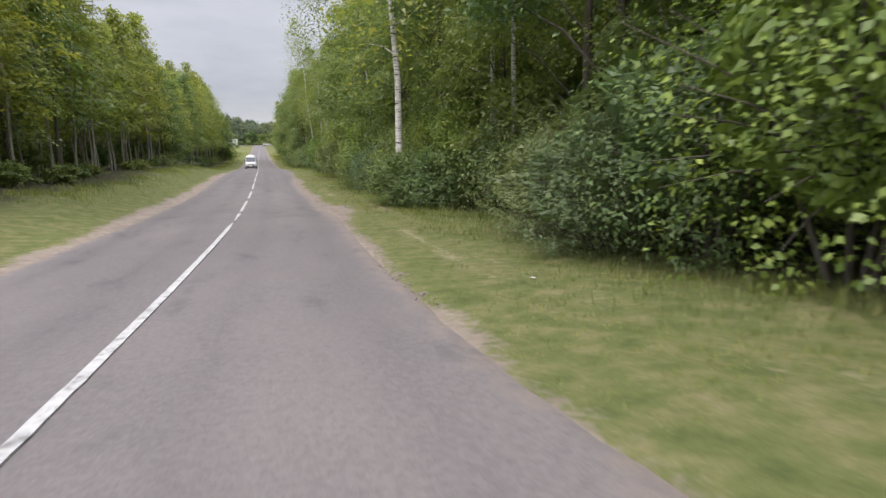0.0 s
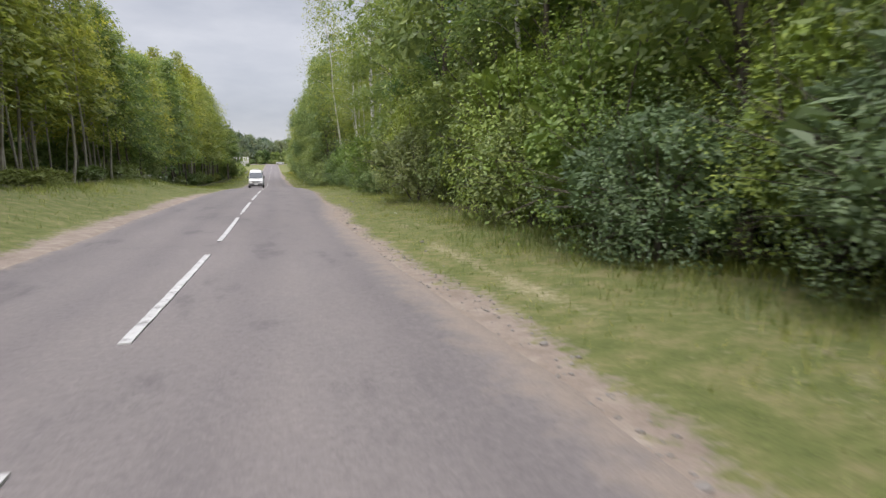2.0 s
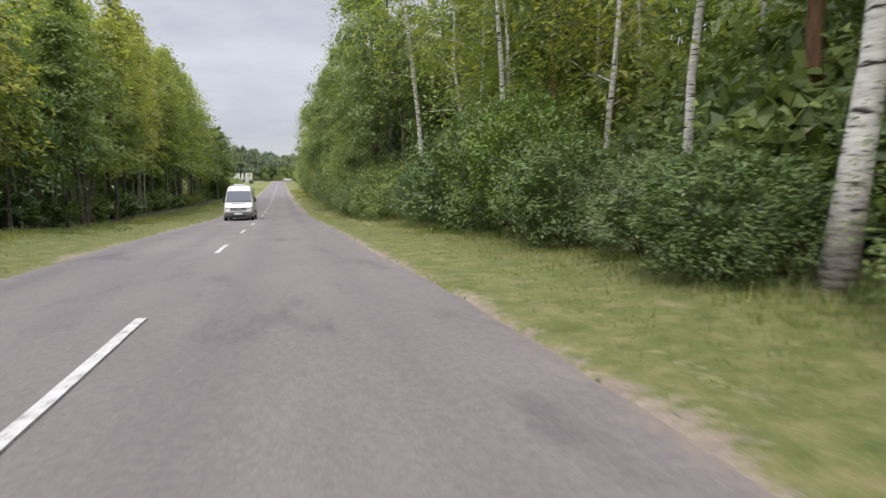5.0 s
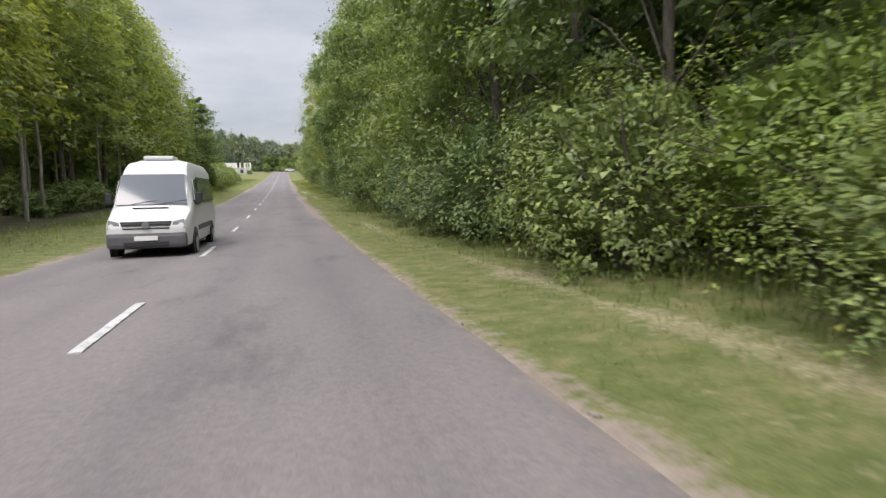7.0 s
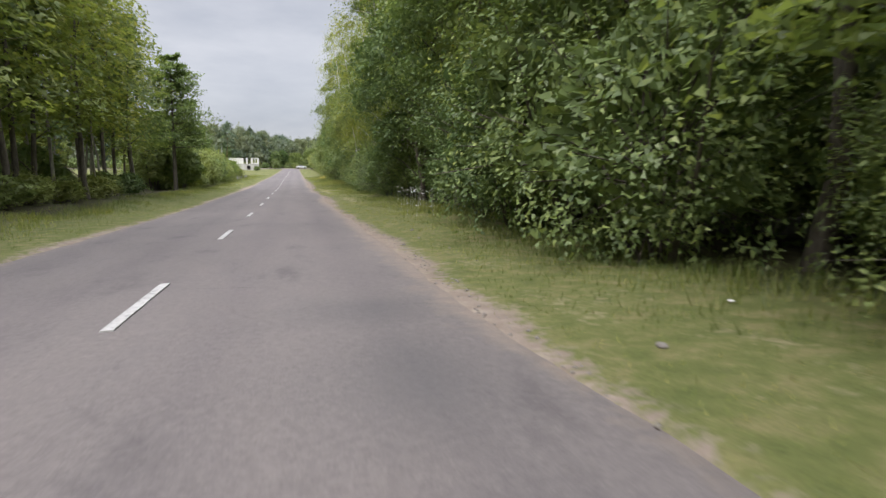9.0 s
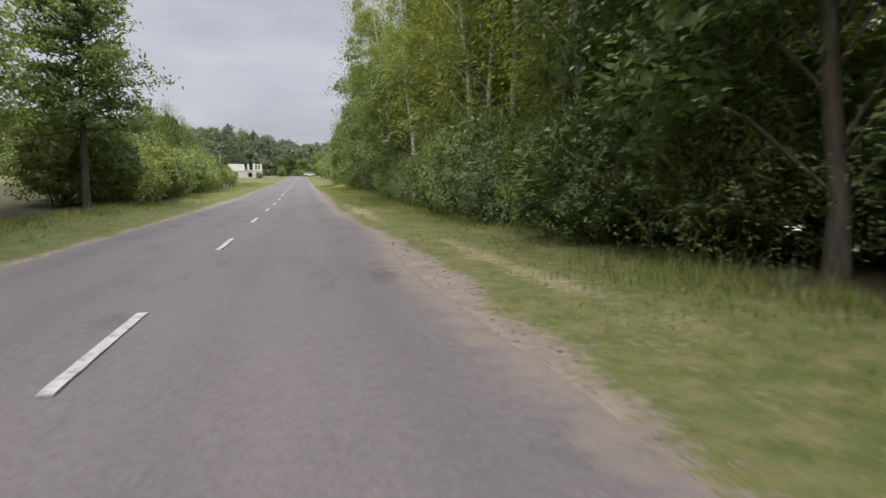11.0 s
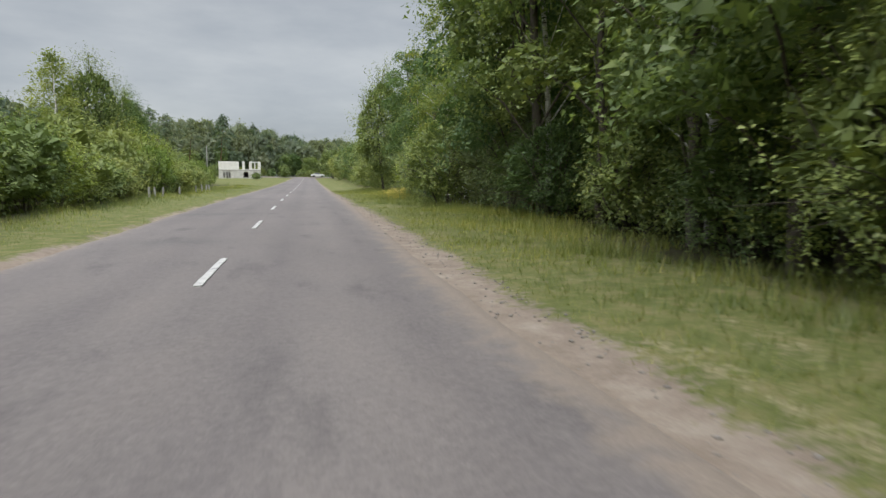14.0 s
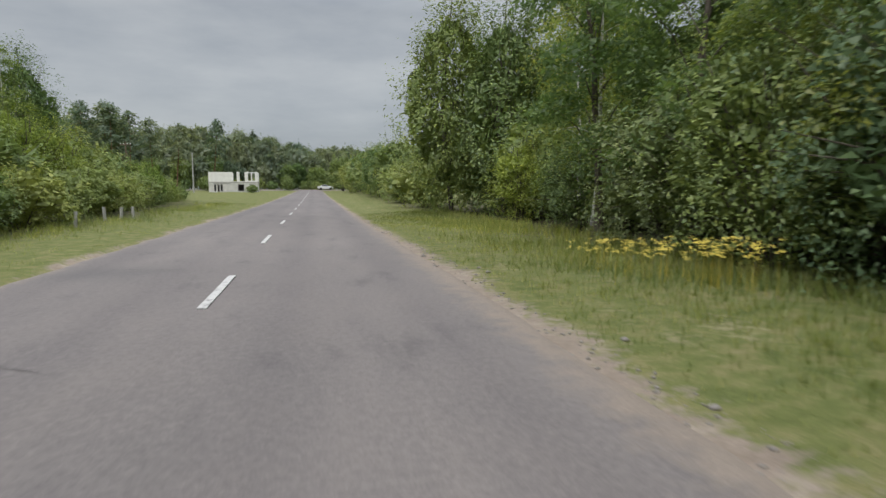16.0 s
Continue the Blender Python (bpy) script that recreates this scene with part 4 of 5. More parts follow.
while y < 196:
    if 131 < y < 158 or 47 < y < 71:      # birches alone stand here
        y += 2.0
        continue
    kind = "broad" if y < 40 or 76 < y < 128 else rnd.choice(("broad", "broad", "birch"))
    x = rnd.uniform(9.0, 10.4) if y < 60 else rnd.uniform(8.6, 9.8)
    if kind == "birch" and y > 160:      # farther in, behind the leaves
        x += 3.2
    put(kind, x, y, rnd.uniform(0.95, 1.2) if y < 182 else rnd.uniform(0.7, 0.85), rng=rnd, group=R_EDGE, lean=rnd.uniform(1.0, 6.0) if y < 128 else 2.0)
    y += rnd.uniform(2.8, 4.4) * (1.5 if 46 < y < 73 else 1.0)
# broad crowns between and behind the birches
for x, y, k, s in ((10.8, 131.0, 0, 1.1), (11.2, 136.4, 2, 1.2), (10.9, 143.4, 4, 1.1), (11.4, 150.6, 2, 1.2), (10.8, 156.4, 1, 1.0), (9.0, 128.6, 4, 1.0), (9.2, 146.4, 2, 0.95), (8.8, 156.0, 4, 0.95), (8.7, 162.4, 2, 1.0), (8.9, 169.0, 1, 0.85), (9.2, 175.4, 4, 1.0)):
    put("broad", x, y, s, k, rng=rnd, group=R_EDGE, lean=rnd.uniform(1.0, 5.0))
# second and third rows
y = -28.0
while y < 186:
    open_wood = 46 < y < 74 or 128 < y < 160
    if open_wood:
        put(rnd.choice(("stout_pine", "birch", "stout_pine")), rnd.uniform(11.0, 17.0), y, rnd.uniform(0.8, 1.0), rng=rnd, group=DEEP)
    else:
        put(rnd.choice(("far", "far", "birch")), rnd.uniform(14.0, 16.0), y, rnd.uniform(0.95, 1.2), rng=rnd, group=DEEP)
    y += rnd.uniform(3.6, 5.5) * (0.5 if open_wood else 1.0)
y = -30.0
while y < 186:
    put("far", rnd.uniform(19.5, 23.0), y, rnd.uniform(0.95, 1.25), rng=rnd, group=DEEP)
    y += rnd.uniform(4.5, 7.0)
# bushes along the verge, near lane's side: place, kind, height
for x, y, kind, h in ((8.0, -17.5, "bush", 5.0), (7.6, -13.6, "bright", 5.8), (6.9, -9.3, "soft", 2.9), (7.8, -11.0, "bush", 4.2), (7.4, -6.9, "soft", 2.9), (9.2, -3.4, "bush", 3.4), (9.3, -0.4, "bush", 4.0), (8.4, 2.6, "bright", 4.9),
                      (7.0, 2.2, "bush", 2.5), (6.6, 3.4, "bush", 2.4), (6.9, 6.4, "bush", 3.0), (6.2, 4.2, "bush", 2.4), (8.6, 7.0, "bright", 4.7), (8.2, 9.4, "bush", 4.0), (7.2, 11.3, "soft", 3.2), (8.2, 13.3, "bright", 4.1), (6.9, 15.2, "soft", 2.7), (7.6, 17.8, "bright", 4.9),
                      (7.4, 21.0, "bush", 3.4), (8.3, 23.2, "bright", 5.6), (9.6, 26.6, "bush", 3.0), (8.8, 29.4, "bush", 4.0), (7.3, 31.6, "soft", 3.6), (8.0, 34.3, "bright", 5.4), (9.2, 37.4, "bush", 3.0), (9.6, 39.6, "bush", 2.6), (7.0, 40.2, "bush", 1.7),
                      (9.4, 42.4, "bush", 2.7), (7.3, 44.6, "bright", 4.4), (8.1, 47.2, "bush", 2.6), (7.5, 50.8, "bush", 2.0), (8.2, 53.4, "soft", 2.2), (8.0, 56.2, "bush", 2.8), (7.9, 58.8, "bright", 4.5), (7.9, 62.0, "bush", 4.5), (7.6, 65.4, "bush", 3.4), (7.9, 68.4, "soft", 2.9),
                      (7.1, 71.8, "bush", 2.1), (8.3, 73.9, "bright", 3.4), (7.2, 76.4, "bush", 3.2), (7.8, 79.0, "bush", 3.8), (7.4, 82.6, "bush", 3.6), (7.6, 86.4, "bush", 4.8), (6.9, 85.2, "soft", 2.6), (7.0, 89.8, "soft", 3.0), (7.8, 92.2, "bush", 4.0), (7.3, 95.0, "bush", 2.9),
                      (9.2, 97.8, "bush", 3.4), (7.7, 101.4, "bush", 4.8), (7.8, 104.6, "bush", 6.0), (7.6, 108.0, "bush", 5.6), (7.9, 111.2, "bush", 4.9), (10.0, 115.0, "bush", 2.6), (10.2, 119.0, "bush", 2.4), (9.9, 123.2, "bush", 3.0), (8.8, 127.2, "bush", 3.6),
                      (7.7, 130.2, "bush", 3.4), (8.1, 132.8, "bright", 3.6), (7.8, 135.2, "soft", 3.2), (8.0, 137.8, "bush", 4.3), (8.1, 140.6, "bush", 4.3), (8.1, 143.6, "bush", 4.0), (8.0, 146.2, "bush", 3.2), (8.2, 149.0, "soft", 3.4), (8.2, 151.6, "bush", 3.3), (8.3, 154.4, "bush", 3.4),
                      (8.5, 157.6, "bush", 3.8), (8.2, 160.2, "bush", 4.1), (9.1, 164.0, "bush", 2.9), (9.2, 168.0, "bush", 3.2), (8.7, 171.6, "bush", 3.4), (9.4, 175.0, "bush", 3.8), (9.7, 177.6, "soft", 4.2), (7.5, 181.4, "bush", 4.4), (9.2, 185.4, "soft", 4.6), (8.3, 187.8, "bush", 4.0), (8.9, 191.0, "soft", 3.8), (9.5, 197.2, "bush", 3.1)):
    put(kind, x, y, rng=rnd, group=R_EDGE, high=h)
y = -20.0
while y < 196:
    put("inner", rnd.uniform(10.6, 11.8) if y < 46 or 74 < y < 128 else rnd.uniform(11.0, 13.5), y, rng=rnd, group=R_EDGE, high=rnd.uniform(3.4, 4.6))
    y += rnd.uniform(2.0, 3.0)
y = -20.0
while y < 186:
    put("inner", rnd.uniform(14.0, 17.0), y, rnd.uniform(1.4, 1.9), rng=rnd, group=DEEP)
    y += rnd.uniform(4.4, 6.2)
for x, y, h in ((8.7, 80.6, 5.6), (9.0, 84.0, 6.6), (9.4, 89.0, 6.0), (8.9, 174.0, 5.0)):
    put("young_pine", x, y, rng=rnd, group=R_EDGE, high=h)
for y in range(186, 216, 4):
    put("far", rnd.uniform(14.0, 17.0), y, rnd.uniform(0.55, 0.7), rng=rnd, group=DEEP)
    put("inner", rnd.uniform(11.8, 13.2), y + 2, rng=rnd, group=DEEP, high=rnd.uniform(3.6, 4.8))
    put("inner", rnd.uniform(17.0, 20.0), y + 1, rng=rnd, group=DEEP, high=rnd.uniform(5, 6.5))
# the wood ends in single trees and bushes
for x, y, kind, s in ((11.5, 200, "broad", 0.75), (12.5, 205, "broad", 0.85), (8.2, 209.5, "dense", 1.15), (10.2, 207.0, "dense", 1.1), (12.4, 209, "dense", 1.1), (9.4, 202.4, "bright", 0.7), (10.4, 203.0, "inner", 1.0), (11.0, 192, "dense", 0.85), (10.6, 183, "dense", 0.85),
                      (10.4, 178.5, "dense", 0.8), (11.8, 208, "inner", 1.2), (13, 200, "inner", 1.2), (10.8, 196, "inner", 1.0), (12, 226, "far", 0.55), (8.8, 219, "willow", 1.1), (9.6, 224, "bright", 1.0), (9.0, 230, "willow", 1.3),
                      (9.8, 237, "willow", 1.5), (10.5, 246, "willow", 1.6), (9.5, 255, "bush", 1.5), (11, 265, "willow", 1.8), (10.5, 278, "willow", 1.9), (11, 292, "willow", 2.0),
                      (10.5, 305, "willow", 2.3), (13, 300, "far", 0.6), (16, 280, "far", 0.55), (15, 262, "far", 0.5), (14.5, 245, "far", 0.5)):
    put(kind, x, y, s, rng=rnd, group=R_EDGE)

# far lane's side: tall edge up to y = 150, its lower trunks bare, then bushes
y = -4.0
while y < 146.5:
    kind = rnd.choice(("slender", "slender", "slender", "mid") if y < 60 else ("mid", "mid", "mid", "slender", "dense") if y < 85 else ("mid", "mid", "slender"))
    tall = float(np.interp(y, (0, 50, 75, 95, 125, 146), (0.95, 0.9, 0.8, 1.05, 1.1, 0.95)))
    which = rnd.choice((0, 2) if y < 85 else (1, 3, 1, 3, 0)) if kind == "mid" else None
    put(kind, -rnd.uniform(10.0, 11.4), y, tall * rnd.uniform(0.9, 1.1), which, rng=rnd, group=L_EDGE)
    y += rnd.uniform(2.1, 3.2)
put("larch", -8.9, 152.0, 1.0, 0, 40, rng=rnd, group=L_EDGE)
put("mid", -13.0, 151.0, 0.85, rng=rnd, group=L_EDGE)
y = 0.0
while y < 146:
    tall = float(np.interp(y, (0, 50, 75, 95, 125, 146), (0.95, 0.9, 0.85, 1.1, 1.1, 0.95)))
    put(rnd.choice(("slender", "mid", "far") if y > 60 else ("slender",)), -rnd.uniform(13.0, 15.5), y, tall * rnd.uniform(0.9, 1.1), rng=rnd, group=DEEP)
    y += rnd.uniform(3.0, 4.6)
y = 0.0
while y < 148:      # thin stems that fill the shade between
    put("pole", -rnd.uniform(10.6, 13.5), y, rnd.uniform(0.8, 1.1), rng=rnd, group=DEEP)
    put("pole", -rnd.uniform(14.0, 20.0), y + 0.8, rnd.uniform(0.8, 1.1), rng=rnd, group=DEEP)
    y += rnd.uniform(1.4, 2.4) if y < 60 else rnd.uniform(2.6, 4.2)
y = 0.0
while y < 150:
    put("far", -rnd.uniform(19, 24), y, rnd.uniform(0.9, 1.1), rng=rnd, group=DEEP)
    y += rnd.uniform(7.0, 10.0)
y = 8.0
while y < 143:
    put("inner", -rnd.uniform(13.0, 16.0), y, rnd.uniform(0.5, 0.9), rng=rnd, group=DEEP)
    if rnd.random() < (0.45 if y < 56 else 0.85):
        put(rnd.choice(("inner", "willow", "willow")), -rnd.uniform(10.0, 11.5), y + 1, rng=rnd, group=L_EDGE, high=rnd.uniform(0.8, 1.6) * (1.0 if y < 56 else 1.6))
    y += rnd.uniform(3.0, 4.6)
y = 155.0
while y < 248:
    tall = min(1.1, 1.12 - 0.5 * (y - 154) / 82)
    put(rnd.choice(("willow", "willow", "willow", "willow", "bright")), -rnd.uniform(8.7, 9.6) - max(0.0, (y - 205) * 0.09), y, tall * rnd.uniform(0.85, 1.1), rng=rnd, group=L_EDGE)
    put(rnd.choice(("willow", "willow", "willow", "bright")), -rnd.uniform(11.6, 14.5) - max(0.0, (y - 205) * 0.09), y + 1, (tall + 0.42) * rnd.uniform(0.85, 1.1), rng=rnd, group=L_EDGE)
    y += rnd.uniform(2.0, 3.0)
for x, y, kind, h in ((-18.2, 216.6, "dense", 12.6), (-18.8, 209.4, "weeping", 10.2), (-17.4, 223.8, "dense", 10.8), (-16.6, 219.5, "weeping", 9.4), (-20.0, 213.0, "slender", 12.0), (-17.0, 203.0, "willow", 5.0), (-17.5, 212.0, "willow", 5.5), (-17.0, 228.0, "willow", 6.0), (-15.5, 233.0, "willow", 5.0)):
    put(kind, x, y, rng=rnd, group=L_EDGE, high=h)

# forest behind the junction and the house
FOREST = "forest behind the junction"
for yy, n, kinds, share in ((361, 44, ("inner", "willow", "inner", "bush"), 0.2), (367, 54, ("forest", "forest", "far"), 0.52), (373, 60, ("forest",), 0.78), (379, 66, ("forest",), 0.92), (386, 66, ("forest", "forest", "forest", "pine"), 1.0)):
    for i in range(n):
        x = -115 + i * 190 / n + rnd.uniform(-1.5, 1.5)
        bend = 0.0 if x > -25 else (-25 - x) * 0.4
        top = float(np.interp(x, (-115, -75, -45, -20, -8, 12, 70), (24, 23.0, 20.0, 20.0, 16.6, 15.4, 15.2)))
        put(rnd.choice(kinds), x, yy - bend + rnd.uniform(-2, 2), rng=rnd, group=FOREST, high=top * share * rnd.uniform(0.9, 1.06))
# tall pines with bare reddish trunks, nearer on the field's side
for x, y, h in ((-42.0, 322.0, 19.0), (-45.0, 326.0, 20.0), (-39.5, 325.0, 18.0), (-48.0, 321.0, 19.5), (-36.0, 330.0, 17.0), (-51.0, 328.0, 19.0), (-55.0, 318.0, 19.0), (-26.0, 352.0, 19.5), (-33.0, 340.0, 17.0)):
    put("pine", x, y, rng=rnd, group=FOREST, high=h)
for x, y, s in ((-6.0, 345, 0.95), (14.0, 352, 2.0), (-10.7, 301, 0.6), (-24, 330, 1.2), (2.0, 358, 1.0), (-15, 356, 1.1), (20, 352, 1.8)):
    put("willow", x, y, s, rng=rnd, group="bushes at the junction")
put("willow", 8.2, 326, 2.05, 3, rng=rnd, group="bushes at the junction")
put("dense", 12.0, 338, 0.8, 0, rng=rnd, group="bushes at the junction")
# one more of every kind that found no place yet, deep in the wood
deep = -12.0
for key, lot in PROTO.items():
    for k, slot in enumerate(lot):
        if not slot[1]:
            put(key, 25.0 + 3 * rnd.random(), deep, 0.8, k, rng=rnd, group="woods behind the edge")
            deep += 9.0


# ---- grass on the verges ----
def verge_grass(name, label, side, y0, y1, per_m2, rng, reach, h_lo, h_hi, near_trees=False):
    """Blades in tufts between the bare strip and the wood."""
    n = int((y1 - y0) * reach * per_m2)
    y = rng.uniform(y0, y1, n)
    d = rng.uniform(0, 1, n) * reach if not near_trees else 3.5 + rng.normal(0, 0.8, n)
    edge = np.where(side > 0, edge_r(y), EDGE_L) + road_c(y)
    x = edge + side * (d + 0.05)
    patch = np.sin(x * 1.9 + 2 * np.sin(y * 0.7)) * np.sin(y * 1.3 + x) + np.sin(y * 0.37 + 1.0) * 0.6
    keep = (d > sand_width(y, side) + rng.uniform(-0.25, 0.35, n)) & (patch > rng.uniform(-1.5, 0.3, n) - (0.6 if near_trees else 0))
    x, y, d = x[keep], y[keep], d[keep]
    k = 4
    n = len(x)
    bx = np.repeat(x, k) + rng.normal(0, 0.05, n * k)
    by = np.repeat(y, k) + rng.normal(0, 0.05, n * k)
    tall = h_lo + (h_hi - h_lo) * np.clip(np.repeat(d, k) / 4.0, 0, 1) ** 1.5
    h = tall * rng.uniform(0.4, 1.25, n * k) * (1.0 if not near_trees else 0.75 + 0.3 * np.sin(by * 0.8 + 2 * np.sin(by * 0.31)))
    z = ground_z(bx, by) - 0.02
    an = rng.uniform(0, 6.283, n * k)
    lean = rng.uniform(0.15, 0.75, n * k) * h
    w = 0.004 + 0.011 * h
    base = np.stack([bx, by, z], 1)
    sx = np.stack([np.cos(an + 1.57) * w, np.sin(an + 1.57) * w, 0 * w], 1)
    tip = base + np.stack([np.cos(an) * lean, np.sin(an) * lean, h], 1)
    V = np.stack([base - sx, base + sx, tip], 1).reshape(-1, 3)
    F = np.arange(len(V)).reshape(-1, 3)
    me = quick_mesh(name, V, F, GRASS)
    tint = np.clip(0.5 + 0.25 * np.repeat(np.sin(by * 0.9 + bx * 2.1) + np.sin(by * 0.23), 3) + np.repeat(rng.normal(0, 0.12, n * k), 3), 0, 1)
    me.attributes.new("tint", "FLOAT", "POINT").data.foreach_set("value", tint.astype(np.float32))
    return tagged(new(name, me), label, "grass", kind="stuff")


grng = np.random.default_rng(3)
verge_grass("verge_grass", "patchy green and straw-coloured grass on the verge", 1, -16, 150, 40, grng, 5.2, 0.06, 0.20)
verge_grass("verge_grass", "lush green grass on the verge", 1, 150, 212, 60, grng, 5.6, 0.07, 0.30)
verge_grass("verge_grass", "patchy green and straw-coloured grass on the verge", -1, 4, 235, 12, grng, 6.0, 0.08, 0.26)
verge_grass("tall_grass", "tall green grass in front of the bushes", 1, -14, 205, 38, grng, 1.6, 0.12, 0.34, True)
verge_grass("tall_grass", "tall green grass below the trees on the bank", -1, 6, 235, 24, grng, 1.6, 0.16, 0.34, True)


# ---- built things ----
def part(name, bm, mat, parent, label=""):
    me = bpy.data.meshes.new(name)
    bm.to_mesh(me)
    bm.free()
    me.materials.append(mat)
    ob = new(name, me)
    ob.parent = parent
    if label:
        ob["label"] = label
    return ob


def box(bm, x0, x1, y0, y1, z0, z1, bevel=0.0):
    r = bmesh.ops.create_cube(bm, size=1.0)["verts"]
    for v in r:
        v.co = Vector((x0 if v.co.x < 0 else x1, y0 if v.co.y < 0 else y1, z0 if v.co.z < 0 else z1))
    if bevel:
        es = list({e for v in r for e in v.link_edges})
        bmesh.ops.bevel(bm, geom=es, offset=bevel, segments=2, profile=0.6, affect="EDGES")
    return bm


def boxed(*a, **k):
    return box(bmesh.new(), *a, **k)


def rod(a, b, r0, r1, sides=10):
    bm = bmesh.new()
    v, f = tube(np.array([a, b], float), [r0, r1], sides)
    vs = [bm.verts.new(p) for p in v]
    for q in f:
        bm.faces.new([vs[i] for i in q])
    bm.faces.new(vs[:sides][::-1])
    bm.faces.new(vs[sides:])
    bmesh.ops.recalc_face_normals(bm, faces=bm.faces)
    return bm


def solid(points, faces):
    bm = bmesh.new()
    vs = [bm.verts.new(p) for p in points]
    for q in faces:
        bm.faces.new([vs[i] for i in q])
    bmesh.ops.recalc_face_normals(bm, faces=bm.faces)
    return bm


def panel(pts, thick, out):
    """A flat plate with thickness from a ring of points."""
    n = len(pts)
    o = Vector(out).normalized() * thick
    P = [Vector(p) for p in pts] + [Vector(p) + o for p in pts]
    return solid(P, [tuple(range(n)), tuple(range(n, 2 * n))] + [(i, (i + 1) % n, n + (i + 1) % n, n + i) for i in range(n)])


WHITE_CAR = plain("white_car_paint", (0.56, 0.56, 0.55), 0.3, 0.0, 0.5, 0.06, 2.0)
BLACK_TRIM = plain("black_plastic", (0.03, 0.03, 0.032), 0.55, 0.0, 0.4, 0.2, 6.0)
GREY_TRIM = plain("grey_plastic", (0.10, 0.10, 0.105), 0.6, 0.0, 0.4, 0.15, 6.0)
RUBBER = plain("tyre_rubber", (0.025, 0.025, 0.025), 0.85, 0.0, 0.3, 0.2, 8.0)
STEEL = plain("wheel_steel", (0.35, 0.35, 0.36), 0.4, 0.8, 0.5, 0.2, 8.0)
LAMP_GLASS = plain("headlamp_glass", (0.22, 0.225, 0.23), 0.12, 0.0, 0.6, 0.2, 5.0)
PLATE = plain("plate_white", (0.7, 0.7, 0.68), 0.5, 0.0, 0.4, 0.05, 9.0)
GLASS = bpy.data.materials.new("window_glass")
GLASS.use_nodes = True
gb = GLASS.node_tree.nodes["Principled BSDF"]
gb.inputs["Base Color"].default_value = (0.06, 0.068, 0.078, 1)
gb.inputs["Roughness"].default_value = 0.05
gb.inputs["Specular IOR Level"].default_value = 0.6
CONCRETE = plain("weathered_concrete", (0.42, 0.41, 0.39), 0.9, 0.0, 0.2, 0.3, 2.5)
BLOCK_WHITE = plain("white_block_masonry", (0.78, 0.77, 0.74), 0.9, 0.0, 0.2, 0.18, 1.2)
BLOCK_GREY = plain("grey_block_masonry", (0.60, 0.59, 0.56), 0.9, 0.0, 0.2, 0.28, 1.0)
DARK_WOOD = plain("old_timber", (0.16, 0.12, 0.09), 0.85, 0.0, 0.2, 0.3, 5.0)
CRACK = plain("crack_filler", (0.07, 0.068, 0.066), 0.8, 0.0, 0.3, 0.2, 5.0)
STONE = plain("field_stone", (0.26, 0.24, 0.22), 0.9, 0.0, 0.2, 0.3, 6.0)
PAPER = plain("white_litter", (0.75, 0.75, 0.73), 0.7, 0.0, 0.3, 0.1, 9.0)


